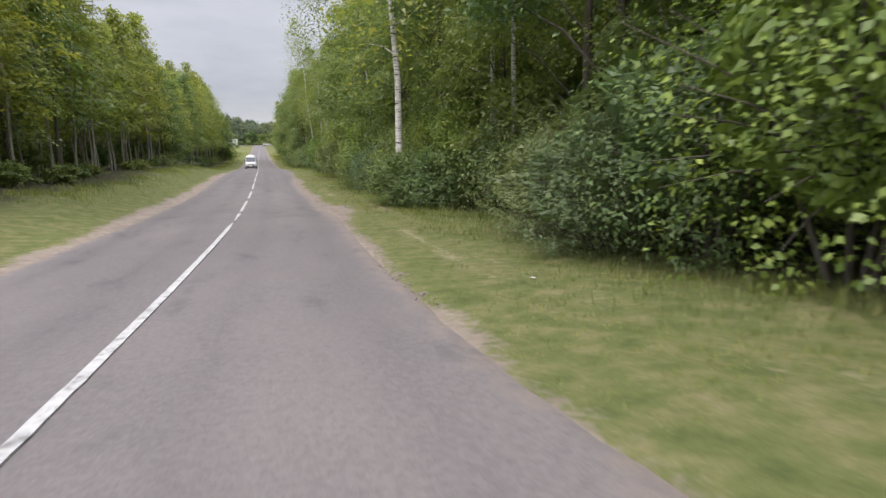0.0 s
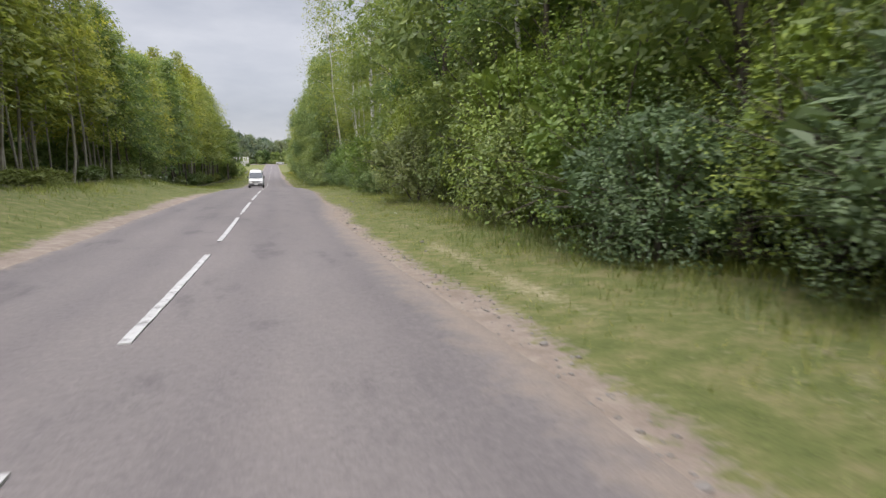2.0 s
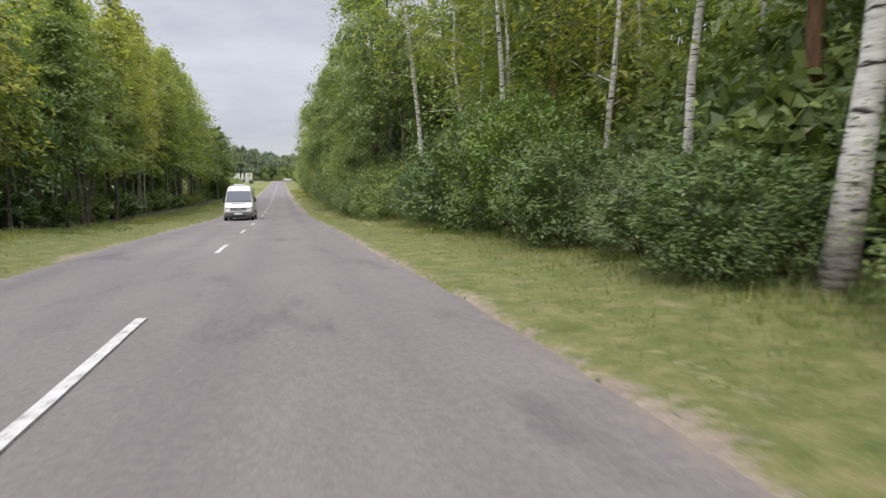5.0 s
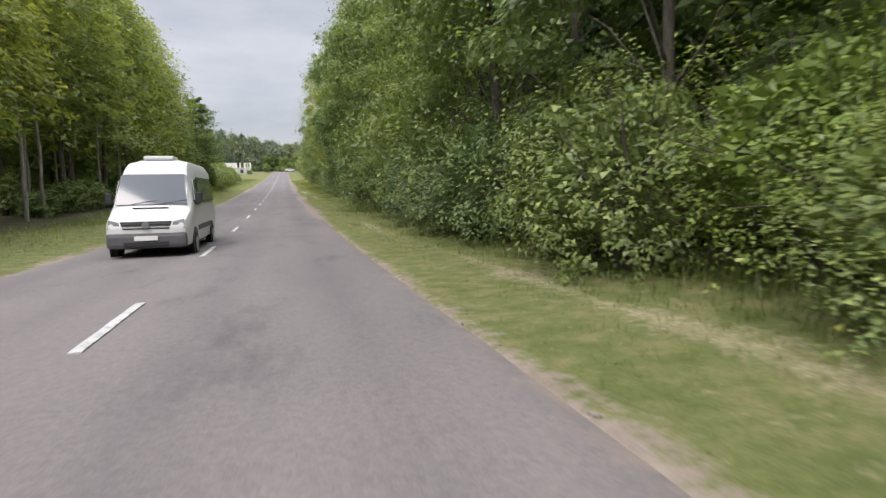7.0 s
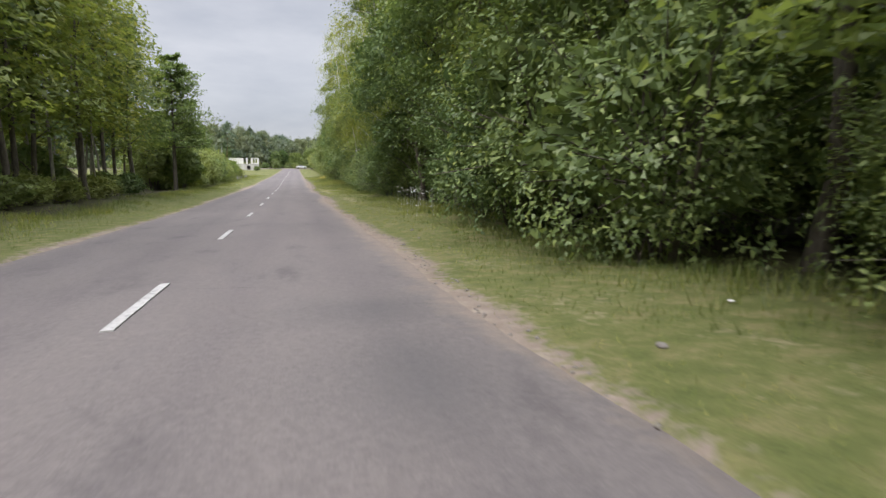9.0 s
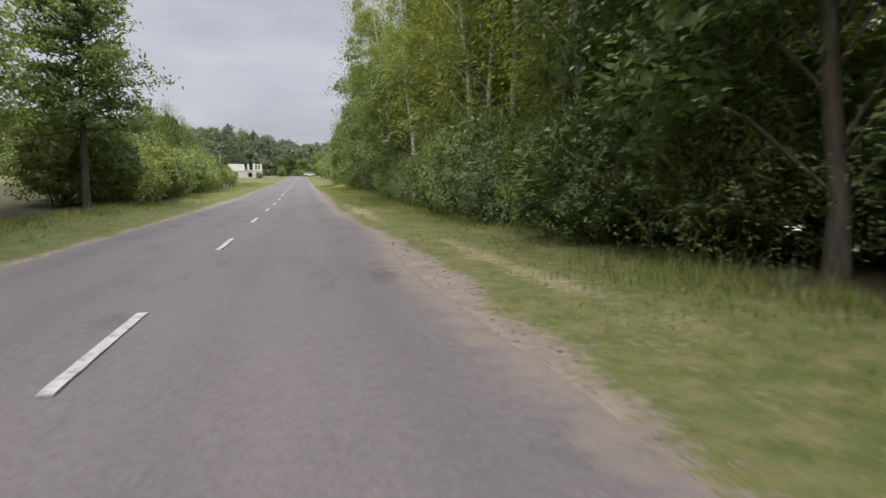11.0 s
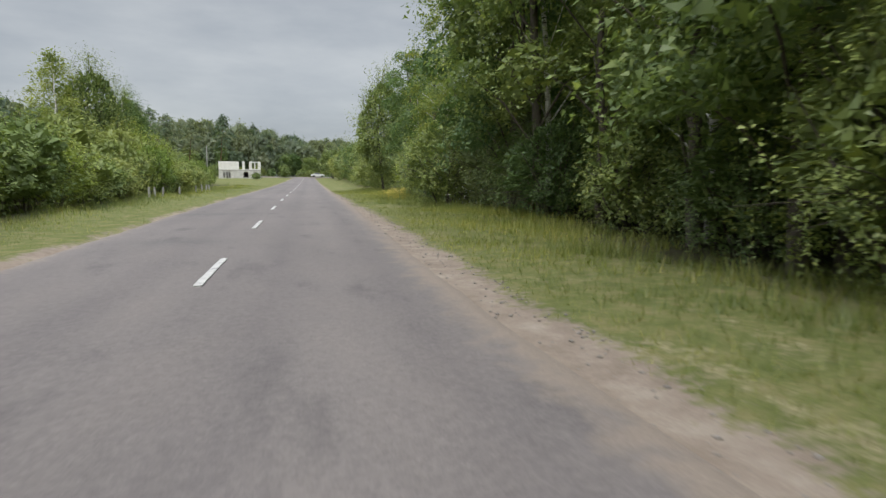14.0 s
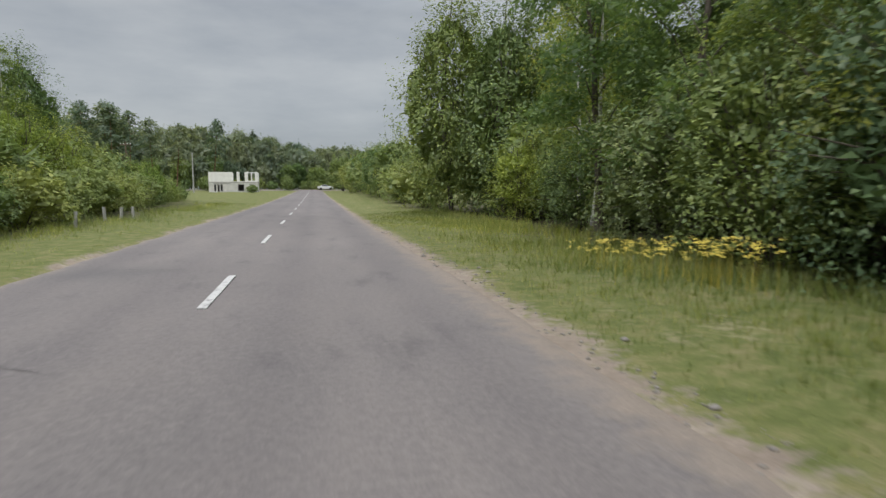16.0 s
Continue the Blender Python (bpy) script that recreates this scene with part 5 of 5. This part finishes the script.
def build_van(x, y, z, pitch):
    """A high-roofed panel van, its nose at y = 0 of its own space, facing -y."""
    van = new("van")
    # side line: y, belt-bottom, top
    st = ((0.00, 0.42, 0.86, 0.78), (0.06, 0.34, 0.98, 0.88), (0.25, 0.32, 1.10, 0.94), (0.62, 0.32, 1.25, 0.965), (0.80, 0.32, 1.36, 0.97), (1.10, 0.32, 1.74, 0.97), (1.38, 0.32, 2.12, 0.97),
          (1.62, 0.32, 2.40, 0.97), (1.95, 0.32, 2.54, 0.97), (2.4, 0.32, 2.58, 0.97), (3.6, 0.32, 2.58, 0.97), (4.9, 0.32, 2.57, 0.97), (5.45, 0.34, 2.54, 0.965), (5.56, 0.40, 2.44, 0.93))
    ring = []
    for yy, lo, top, half in st:
        h = top - lo
        hood = top < 1.5
        pts = [(0.80 * half, lo), (0.97 * half, lo + 0.06), (half, lo + 0.28 * min(h, 1.3)), (half, lo + 0.55 * min(h, 1.5))]
        if hood:
            pts += [(0.985 * half, top - 0.16), (0.93 * half, top - 0.06), (0.75 * half, top - 0.015), (0.40 * half, top)]
        else:
            t = min(1.0, (top - 1.3) / 1.2)
            pts += [(half - 0.02 * t, 1.30), (half - 0.13 * t - 0.01, top - 0.26), (half - 0.20 * t - 0.05, top - 0.07), (0.45 * half, top)]
        ring.append([(px, yy, pz) for px, pz in pts] + [(-px, yy, pz) for px, pz in pts[::-1]])
    n = len(ring[0])
    P = [p for r in ring for p in r]
    F = [(i * n + j, i * n + (j + 1) % n, (i + 1) * n + (j + 1) % n, (i + 1) * n + j) for i in range(len(ring) - 1) for j in range(n)]
    F += [tuple(range(n)), tuple(range((len(ring) - 1) * n, len(ring) * n))]
    body = part("body", solid(P, F), WHITE_CAR, van)
    body.data.shade_smooth()
    body.data.set_sharp_from_angle(angle=radians(38))
    part("windscreen", panel([(-0.84, 0.80, 1.385), (0.84, 0.80, 1.385), (0.79, 1.36, 2.12), (0.70, 1.40, 2.16), (-0.70, 1.40, 2.16), (-0.79, 1.36, 2.12)], 0.012, (0, -0.8, 0.6)), GLASS, van, "large dark windscreen")
    for s in (-1, 1):
        w = part("side_window", panel([(s * 0.965, 1.18, 1.36), (s * 0.965, 1.95, 1.36), (s * 0.885, 1.95, 2.02), (s * 0.885, 1.52, 2.02)], 0.012, (s, 0, 0.12)), GLASS, van)
        part("frame", panel([(s * 0.968, 1.95, 1.33), (s * 0.968, 2.02, 1.33), (s * 0.882, 2.02, 2.05), (s * 0.882, 1.95, 2.05)], 0.02, (s, 0, 0.12)), BLACK_TRIM, w)
        for y0, y1 in ((2.15, 3.45), (3.55, 5.2)):
            part("side_window", panel([(s * 0.955, y0, 1.42), (s * 0.955, y1, 1.42), (s * 0.875, y1, 2.1), (s * 0.875, y0, 2.1)], 0.012, (s, 0, 0.12)), GLASS, van)
        m = part("mirror", boxed(min(s * 1.0, s * 1.16), max(s * 1.0, s * 1.16), 1.12, 1.22, 1.40, 1.68, bevel=0.03), BLACK_TRIM, van, "black door mirror")
        part("mirror_arm", boxed(min(s * 0.9, s * 1.04), max(s * 0.9, s * 1.04), 1.15, 1.22, 1.42, 1.48, bevel=0.01), BLACK_TRIM, m)
        part("headlight", panel([(s * 0.85, 0.075, 0.80), (s * 0.56, 0.035, 0.80), (s * 0.60, 0.06, 0.97), (s * 0.84, 0.15, 1.03)], 0.03, (s * 0.3, -1, 0.25)), LAMP_GLASS, van, "clear headlight")
        part("side_moulding", boxed(min(s * 0.955, s * 0.985), max(s * 0.955, s * 0.985), 1.55, 4.2, 0.66, 0.80, bevel=0.01), GREY_TRIM, van)
        for yy in (0.98, 4.45):
            part("wheel_arch", wheel_disc(s * 0.972, yy, 0.36, 0.43, 0.02), BLACK_TRIM, van)
            tyre = part("tyre", wheel_disc(s * 0.90, yy, 0.335, 0.335, 0.2, 0.05), RUBBER, van)
            part("rim", wheel_disc(s * 0.995, yy, 0.335, 0.21, 0.03, 0.01), STEEL, tyre)
    part("bumper", boxed(-0.90, 0.90, -0.05, 0.42, 0.34, 0.72, bevel=0.10), GREY_TRIM, van, "dark grey plastic bumper")
    part("air_intake", boxed(-0.5, 0.5, -0.075, 0.0, 0.40, 0.50, bevel=0.01), BLACK_TRIM, van)
    g = part("grille", panel([(-0.52, 0.02, 0.80), (0.52, 0.02, 0.80), (0.58, 0.07, 0.98), (-0.58, 0.07, 0.98)], 0.03, (0, -1, 0.3)), BLACK_TRIM, van)
    for k in range(3):
        part("grille_bar", boxed(-0.5, 0.5, -0.025 + 0.014 * k, 0.0 + 0.014 * k, 0.825 + 0.05 * k, 0.84 + 0.05 * k), GREY_TRIM, g)
    part("emblem", rod((0, -0.05, 0.90), (0, 0.0, 0.90), 0.085, 0.085, 16), STEEL, g)
    part("number_plate", boxed(-0.26, 0.26, -0.085, -0.07, 0.53, 0.64, bevel=0.004), PLATE, van, "plain white plate")
    part("bonnet_vent", boxed(-0.42, 0.42, 0.655, 0.70, 1.285, 1.315, bevel=0.008), BLACK_TRIM, van)
    for s in (-0.45, 0.25):
        part("wiper", rod((s, 0.80, 1.40), (s + 0.55, 0.86, 1.49), 0.014, 0.01, 6), BLACK_TRIM, van)
    part("roof_hatch", boxed(-0.38, 0.38, 2.0, 2.7, 2.56, 2.68, bevel=0.05), WHITE_CAR, van, "white roof hatch")
    part("cargo_floor", boxed(-0.85, 0.85, 0.5, 5.4, 0.28, 0.34, bevel=0.02), BLACK_TRIM, van)
    van.matrix_basis = pose(x, y, z, pitch, 0, 0) @ Matrix.Scale(0.9, 4)
    return tagged(van, "white high-roofed van standing in the oncoming lane", "van")


def wheel_disc(x, y, z, r, w, bevel=0.0):
    bm = bmesh.new()
    bmesh.ops.create_cone(bm, cap_ends=True, segments=24, radius1=r, radius2=r, depth=w, matrix=Matrix.Translation((x, y, z)) @ Matrix.Rotation(math.pi / 2, 4, "Y"))
    if bevel:
        bmesh.ops.bevel(bm, geom=[e for e in bm.edges if len(e.link_faces) == 2 and max(len(f.verts) for f in e.link_faces) > 4], offset=bevel, segments=2, profile=0.5, affect="EDGES")
    return bm


build_van(-0.84, 82.6, float(road_z(85.0)), math.degrees(math.atan2(float(road_z(87.4) - road_z(82.6)), 4.8)))


def build_saloon(x, y, z, turn):
    """A pale saloon, its length along its own x."""
    car = new("car")
    line = ((-2.1, 0.42, 0.80), (-1.95, 0.28, 0.93), (-1.35, 0.25, 0.97), (-0.85, 0.25, 1.34), (-0.35, 0.25, 1.43), (0.35, 0.25, 1.42), (1.0, 0.25, 0.98), (1.7, 0.26, 0.88), (2.05, 0.30, 0.78), (2.12, 0.42, 0.66))
    P = []
    for px, lo, hi in line:
        w = 0.82 if hi > 0.7 else 0.7
        cab = 0.62 if hi > 1.2 else 0.78
        P += [(px, -w, lo), (px, -w, min(hi, 0.88)), (px, -cab, hi), (px, cab, hi), (px, w, min(hi, 0.88)), (px, w, lo)]
    F = [(6 * i + j, 6 * i + (j + 1) % 6, 6 * i + 6 + (j + 1) % 6, 6 * i + 6 + j) for i in range(len(line) - 1) for j in range(6)] + [tuple(range(6)), tuple(range(6 * len(line) - 6, 6 * len(line)))]
    b = part("body", solid(P, F), WHITE_CAR, car)
    b.data.shade_smooth()
    b.data.set_sharp_from_angle(angle=radians(40))
    for s in (-1, 1):
        part("side_window", panel([(-1.15, s * 0.80, 0.97), (0.85, s * 0.80, 0.97), (0.3, s * 0.66, 1.34), (-0.78, s * 0.66, 1.34)], 0.01, (0, s, 0.3)), GLASS, car)
        for px in (-1.3, 1.3):
            bm = bmesh.new()
            bmesh.ops.create_cone(bm, cap_ends=True, segments=18, radius1=0.31, radius2=0.31, depth=0.2, matrix=Matrix.Translation((px, s * 0.76, 0.31)) @ Matrix.Rotation(math.pi / 2, 4, "X"))
            part("wheel", bm, RUBBER, car)
    car.matrix_basis = pose(x, y, z, 0, 0, turn)
    return tagged(car, "white saloon car standing at the road junction", "car")


# ---- the junction at the road's end ----
v, f = [], []
xs = np.arange(-160, 161, 4.0)
for xx in xs:
    for yy, dz in ((344.0, -0.10), (344.4, 0.01), (347.5, 0.03), (350.6, 0.01), (351.0, -0.10)):
        v.append((xx, yy + 0.0009 * xx * abs(xx), float(ground_z(20.0, yy)) + 0.06 + dz))
tagged(mesh_object("side_road", v, grid_faces(len(xs), 5), ASPHALT, smooth=True), "grey asphalt road crossing at the junction", "road", kind="structure")
build_saloon(4.2, 346.5, float(ground_z(20.0, 347)) + 0.085, 4)


# ---- unfinished house ----
def wall_grid(name, parent, mat, origin, along, up, width, height, thick, holes):
    """A wall with rectangular holes through it, from a grid of cells."""
    us = sorted({0.0, width, *(h[0] for h in holes), *(h[1] for h in holes)})
    vs = sorted({0.0, height, *(h[2] for h in holes), *(h[3] for h in holes)})
    bm = bmesh.new()
    a, o = Vector(along), Vector(origin)
    nrm = Vector((-a.y, a.x, 0))
    for i in range(len(us) - 1):
        for j in range(len(vs) - 1):
            uc, vc = (us[i] + us[i + 1]) / 2, (vs[j] + vs[j + 1]) / 2
            if any(h[0] < uc < h[1] and h[2] < vc < h[3] for h in holes):
                continue
            c = []
            for dn in (0, thick):
                for u, w in ((us[i], vs[j]), (us[i + 1], vs[j]), (us[i + 1], vs[j + 1]), (us[i], vs[j + 1])):
                    c.append(bm.verts.new(o + a * u + Vector((0, 0, w)) + nrm * dn))
            for q in ((0, 1, 2, 3), (7, 6, 5, 4), (0, 4, 5, 1), (1, 5, 6, 2), (2, 6, 7, 3), (3, 7, 4, 0)):
                bm.faces.new([c[k] for k in q])
    bmesh.ops.remove_doubles(bm, verts=bm.verts, dist=0.001)
    seen = {}
    for fc in list(bm.faces):
        key = frozenset(w.index for w in fc.verts)
        seen.setdefault(key, []).append(fc)
    bmesh.ops.delete(bm, geom=[fc for lot in seen.values() if len(lot) > 1 for fc in lot], context="FACES")
    bmesh.ops.recalc_face_normals(bm, faces=bm.faces)
    return part(name, bm, mat, parent)


def build_house(x, y, w, d):
    z = float(ground_z(x, y)) - 0.1
    house = new("unfinished_house")
    low, high = 2.15, 2.1
    front_low = [(1.1, 1.5, 0.3, 1.75), (1.8, 2.2, 0.0, 1.75), (2.4, 2.8, 0.3, 1.75), (6.0, 7.2, 0.4, 1.8), (8.4, 9.2, 0.5, 1.8)]
    front_high = [(4.9, 5.75, 0.1, 2.1), (6.35, 7.4, 0.1, 2.1), (8.1, 8.7, 0.3, 1.9), (8.95, 9.55, 0.3, 1.9)]
    wall_grid("wall", house, BLOCK_GREY, (0, 0, 0), (1, 0, 0), None, w, low, 0.38, front_low)
    wall_grid("wall", house, BLOCK_WHITE, (0, 0, low + 0.2), (1, 0, 0), None, w, high, 0.38, front_high)
    part("floor_slab", boxed(-0.06, w + 0.06, -0.06, d, low, low + 0.2, bevel=0.01), CONCRETE, house)
    for yy0, hole in ((d - 0.38, [(2.0, 3.4, 0.7, 1.9), (6.0, 7.4, 0.7, 1.9)]),):
        wall_grid("wall", house, BLOCK_GREY, (0, yy0, 0), (1, 0, 0), None, w, low, 0.38, [])
        wall_grid("wall", house, BLOCK_WHITE, (0, yy0, low + 0.2), (1, 0, 0), None, 4.4, high, 0.38, hole[:1])
    for xx in (0.38, w):
        wall_grid("wall", house, BLOCK_GREY, (xx, 0.38, 0), (0, 1, 0), None, d - 0.76, low, 0.38, [(3.0, 4.2, 0.7, 1.9)])
        wall_grid("wall", house, BLOCK_WHITE, (xx, 0.38, low + 0.2), (0, 1, 0), None, d - 0.76, high, 0.38, [(2.0, 3.3, 0.6, 1.9), (5.0, 6.2, 0.6, 1.9)])
    for u in (5.95, 8.0, 9.85):
        part("pier", boxed(u - 0.14, u + 0.14, 0.05, 0.33, low + 0.2 + high, low + 0.2 + high + 0.12, bevel=0.01), BLOCK_WHITE, house)
    part("lintel", boxed(0.9, 4.4, -0.03, 0.30, 1.92, 2.05, bevel=0.01), CONCRETE, house)
    house.matrix_basis = pose(x, y, z, 0, 0, 3)
    return tagged(house, "unfinished roofless two-storey house of pale blocks", "house")


build_house(-21.0, 314.0, 10.1, 9.0)


# ---- poles and posts ----
def build_pole(x, y, h, strut):
    z = float(ground_z(x, y))
    pole = new("utility_pole")
    part("shaft", rod((0, 0, -0.4), (0, 0, h), 0.15, 0.095, 10), CONCRETE if not strut else DARK_WOOD, pole)
    if strut:
        part("strut", rod((1.6, 0.3, -0.3), (0.1, 0, h * 0.8), 0.11, 0.09, 8), DARK_WOOD, pole)
        part("crossarm", boxed(-0.75, 0.75, -0.06, 0.06, h - 0.55, h - 0.43, bevel=0.01), DARK_WOOD, pole)
        for u in (-0.65, -0.25, 0.25, 0.65):
            part("insulator", rod((u, 0, h - 0.43), (u, 0, h - 0.22), 0.05, 0.035, 8), PLATE, pole)
    pole.matrix_basis = pose(x, y, z, 0, 0, 15)
    return tagged(pole, "wooden utility pole with a slanting strut and crossarm" if strut else "tall pale concrete utility pole", "utility pole", "utility poles")


build_pole(-21.8, 302.0, 7.7, False)
build_pole(-27.0, 279.0, 8.2, True)

post = new("fence_post")
part("shaft", boxed(-0.05, 0.05, -0.05, 0.05, -0.3, 0.55, bevel=0.012), CONCRETE, post)
part("cap", boxed(-0.042, 0.042, -0.042, 0.042, 0.55, 0.575, bevel=0.008), CONCRETE, post)
tagged(post, "short grey concrete fence post in the grass", "fence post", "fence posts")
spots = ((-7.0, 189.4), (-7.0, 190.6), (-7.0, 192.4), (-7.0, 197.0), (-7.0, 202.7), (-7.1, 206.0), (-7.1, 208.0), (-7.2, 210.2))
for k, (px, py) in enumerate(spots):
    m = pose(px, py, float(ground_z(px, py)), random.Random(k).uniform(-4, 4), random.Random(k + 50).uniform(-4, 4), k * 7)
    if k:
        copy_thing(post, m)
    else:
        post.matrix_basis = m


# ---- cracks in the road ----
def road_crack(x0, y0, x1, y1, w, seed):
    rng = random.Random(seed)
    n = max(6, int(math.hypot(x1 - x0, y1 - y0) / 0.12))
    P, F = [], []
    ox = oy = 0.0
    for k in range(n + 1):
        t = k / n
        ox, oy = ox * 0.8 + rng.uniform(-0.02, 0.02), oy * 0.8 + rng.uniform(-0.035, 0.035)
        px, py = x0 + (x1 - x0) * t + ox, y0 + (y1 - y0) * t + oy
        ww = 0.38 * w * rng.uniform(0.15, 1.2) * min(1, 6 * t + 0.1, 6 * (1 - t) + 0.1)
        z = float(road_z(py)) - 0.02 * abs(px) / 3.2 + 0.016
        lx, ly = (0, ww / 2) if abs(x1 - x0) > abs(y1 - y0) else (ww / 2, 0)
        P += [(px - lx, py - ly, z), (px + lx, py + ly, z)]
    F = [(2 * k, 2 * k + 1, 2 * k + 3, 2 * k + 2) for k in range(n)]
    return mesh_object("road_crack", P, F, CRACK, road)


for k, a in enumerate(((1.5, 32.2, 3.0, 31.7, 0.04), (-1.6, 33.2, 0.2, 32.7, 0.035), (0.9, 43.1, 2.9, 42.5, 0.035), (-1.9, 168.5, -0.5, 167.2, 0.06), (-1.4, 177.2, 0.2, 176.1, 0.05), (1.6, 181.0, 2.5, 180.8, 0.06),
                       (-2.4, 20.5, 2.4, 20.1, 0.03), (-0.6, 184.5, -2.4, 185.6, 0.04),
                       (-2.5, 190.5, -0.8, 190.0, 0.05), (-2.6, 129.35, 0.6, 129.12, 0.05), (0.5, 129.14, 2.9, 128.95, 0.06), (2.5, 137.0, 3.3, 135.6, 0.035), (-1.5, 148.5, -0.7, 148.2, 0.05), (0.4, 100.4, 1.4, 100.2, 0.05), (1.2, 83.6, 1.9, 83.5, 0.06), (-1.5, 172.0, -0.3, 172.4, 0.045))):
    road_crack(*a, 100 + k)


# ---- small things on the verge ----
def build_stone(x, y, r, seed):
    rng = random.Random(seed)
    bm = bmesh.new()
    bmesh.ops.create_icosphere(bm, subdivisions=2, radius=r)
    for w in bm.verts:
        q = 1 + 0.35 * noise.noise(w.co / r * 1.3 + Vector((seed, 0, 0)))
        w.co = Vector((w.co.x * q * 1.25, w.co.y * q, w.co.z * q * 0.65))
    me = bpy.data.meshes.new("stone")
    bm.to_mesh(me)
    bm.free()
    me.materials.append(STONE)
    ob = new("stone", me)
    ob.matrix_basis = pose(x, y, float(ground_z(x, y)) + r * 0.3, 0, 0, rng.uniform(0, 360))
    return tagged(ob, "grey field stone lying on the sandy shoulder", "stone", "stones on the shoulder")


srng = random.Random(8)
build_stone(4.1, 5.1, 0.07, 1)
for k in range(70):
    yy = srng.choice((8, 21, 31, 103, 131, 160, 185)) + srng.gauss(0, 5)
    build_stone(float(edge_r(yy) + road_c(yy)) + srng.uniform(0.1, 1.5), yy, srng.uniform(0.012, 0.045), k + 2)


def gravel(name, label, seed, n):
    """Loose pebbles and clods on the bare strip, too many to count."""
    rng = np.random.default_rng(seed)
    y = rng.uniform(-14, 205, n)
    w = sand_width(y, 1)
    keep = rng.uniform(0, 1, n) < np.clip(w * 1.3, 0.05, 1)
    y, w = y[keep], w[keep]
    d = w * rng.uniform(0.0, 1.15, len(y)) ** 0.7
    x = edge_r(y) + road_c(y) + d
    r = 0.006 + 0.022 * rng.uniform(0, 1, len(y)) ** 3
    z = np.maximum(ground_z(x, y), road_z(y) - 0.045) + 0.25 * r
    an = rng.uniform(0, 6.28, len(y))
    base = np.stack([x, y, z], 1)
    ring = [base + np.stack([np.cos(an + k * 1.571) * r * (1.3, 0.9, 1.1, 0.8)[k], np.sin(an + k * 1.571) * r * (1.3, 0.9, 1.1, 0.8)[k], r * (0.1, -0.1, 0.15, 0.0)[k]], 1) for k in range(4)]
    top = base + np.stack([r * 0.2, r * 0.1, r * 0.75], 1)
    V = np.stack(ring + [top, base - np.array([0, 0, 1.0]) * r[:, None]], 1).reshape(-1, 3)
    f = np.array([(0, 1, 4), (1, 2, 4), (2, 3, 4), (3, 0, 4), (1, 0, 5), (2, 1, 5), (3, 2, 5), (0, 3, 5)])
    F = (np.arange(len(y))[:, None, None] * 6 + f[None]).reshape(-1, 3)
    return tagged(new(name, quick_mesh(name, V, F, STONE)), label, "gravel", kind="stuff")


gravel("gravel", "loose grey-brown pebbles and clods on the sandy shoulder", 12, 9000)


def build_litter(x, y, s, seed):
    rng = random.Random(seed)
    P = [(rng.uniform(-0.2, 0.2) * s + s * a, rng.uniform(-0.2, 0.2) * s + s * b, rng.uniform(0.0, 0.5) * s) for b in (-1, 0, 1) for a in (-1, 0, 1)]
    F = [(0, 1, 4, 3), (1, 2, 5, 4), (3, 4, 7, 6), (4, 5, 8, 7)]
    bm = solid(P, F)
    bmesh.ops.solidify(bm, geom=bm.faces[:], thickness=0.004)
    me = bpy.data.meshes.new("litter")
    bm.to_mesh(me)
    bm.free()
    me.materials.append(PAPER)
    ob = new("litter", me)
    ob.matrix_basis = pose(x, y, float(ground_z(x, y)) + 0.03, 0, 0, rng.uniform(0, 360))
    return tagged(ob, "crumpled white scrap of litter in the grass", "litter", "litter on the verge")


for k, (px, py) in enumerate(((4.5, -11.3), (6.2, 98.0), (5.2, 26.5), (5.6, 141.0))):
    build_litter(px, py, 0.03, k)


def umbel_patch(name, label, spots, seed, mat=FLOWER, size=1.0):
    """Flower heads on thin stalks, too many to count."""
    rng = np.random.default_rng(seed)
    V, F = [], []
    for x, y, n, r, h in spots:
        for _ in range(n):
            px, py = x + rng.normal(0, r), y + rng.normal(0, r * 1.5)
            z = float(ground_z(px, py))
            hh, q = h * rng.uniform(0.7, 1.25), size * rng.uniform(0.025, 0.06)
            for _ in range(6):
                cx, cy, cz = px + rng.normal(0, q), py + rng.normal(0, q), z + hh + rng.normal(0, 0.012)
                k = len(V)
                V += [(cx - q * 0.5, cy - q * 0.4, cz), (cx + q * 0.5, cy - q * 0.3, cz + 0.01), (cx, cy + q * 0.5, cz + 0.012)]
                F.append((k, k + 1, k + 2))
            k = len(V)
            V += [(px - 0.003, py, z), (px + 0.003, py, z), (px, py, z + hh)]
            F.append((k, k + 1, k + 2))
    me = quick_mesh(name, np.array(V), np.array(F), mat)
    return tagged(new(name, me), label, "flowers", kind="stuff")


umbel_patch("umbel_flowers", "white umbel flowers on thin stalks in the verge", ((7.4, 117, 26, 0.8, 0.7), (7.8, 122, 22, 0.8, 0.7), (-8.2, 60, 40, 1.0, 0.8), (-8.4, 66, 40, 1.0, 0.8), (8.2, 180.5, 30, 0.5, 0.75), (7.0, 112, 14, 0.7, 0.5),
                                                                                       (-8.4, 47, 20, 1.2, 0.7), (-8.2, 160, 16, 2, 0.5)), 4)
umbel_patch("yellow_flowers", "tall yellow-flowering herbs in front of the bushes", ((6.2, 186.2, 60, 0.22, 0.5), (5.85, 187.2, 44, 0.22, 0.45), (5.7, 188.6, 30, 0.25, 0.42)), 9, YELLOW, 0.7)
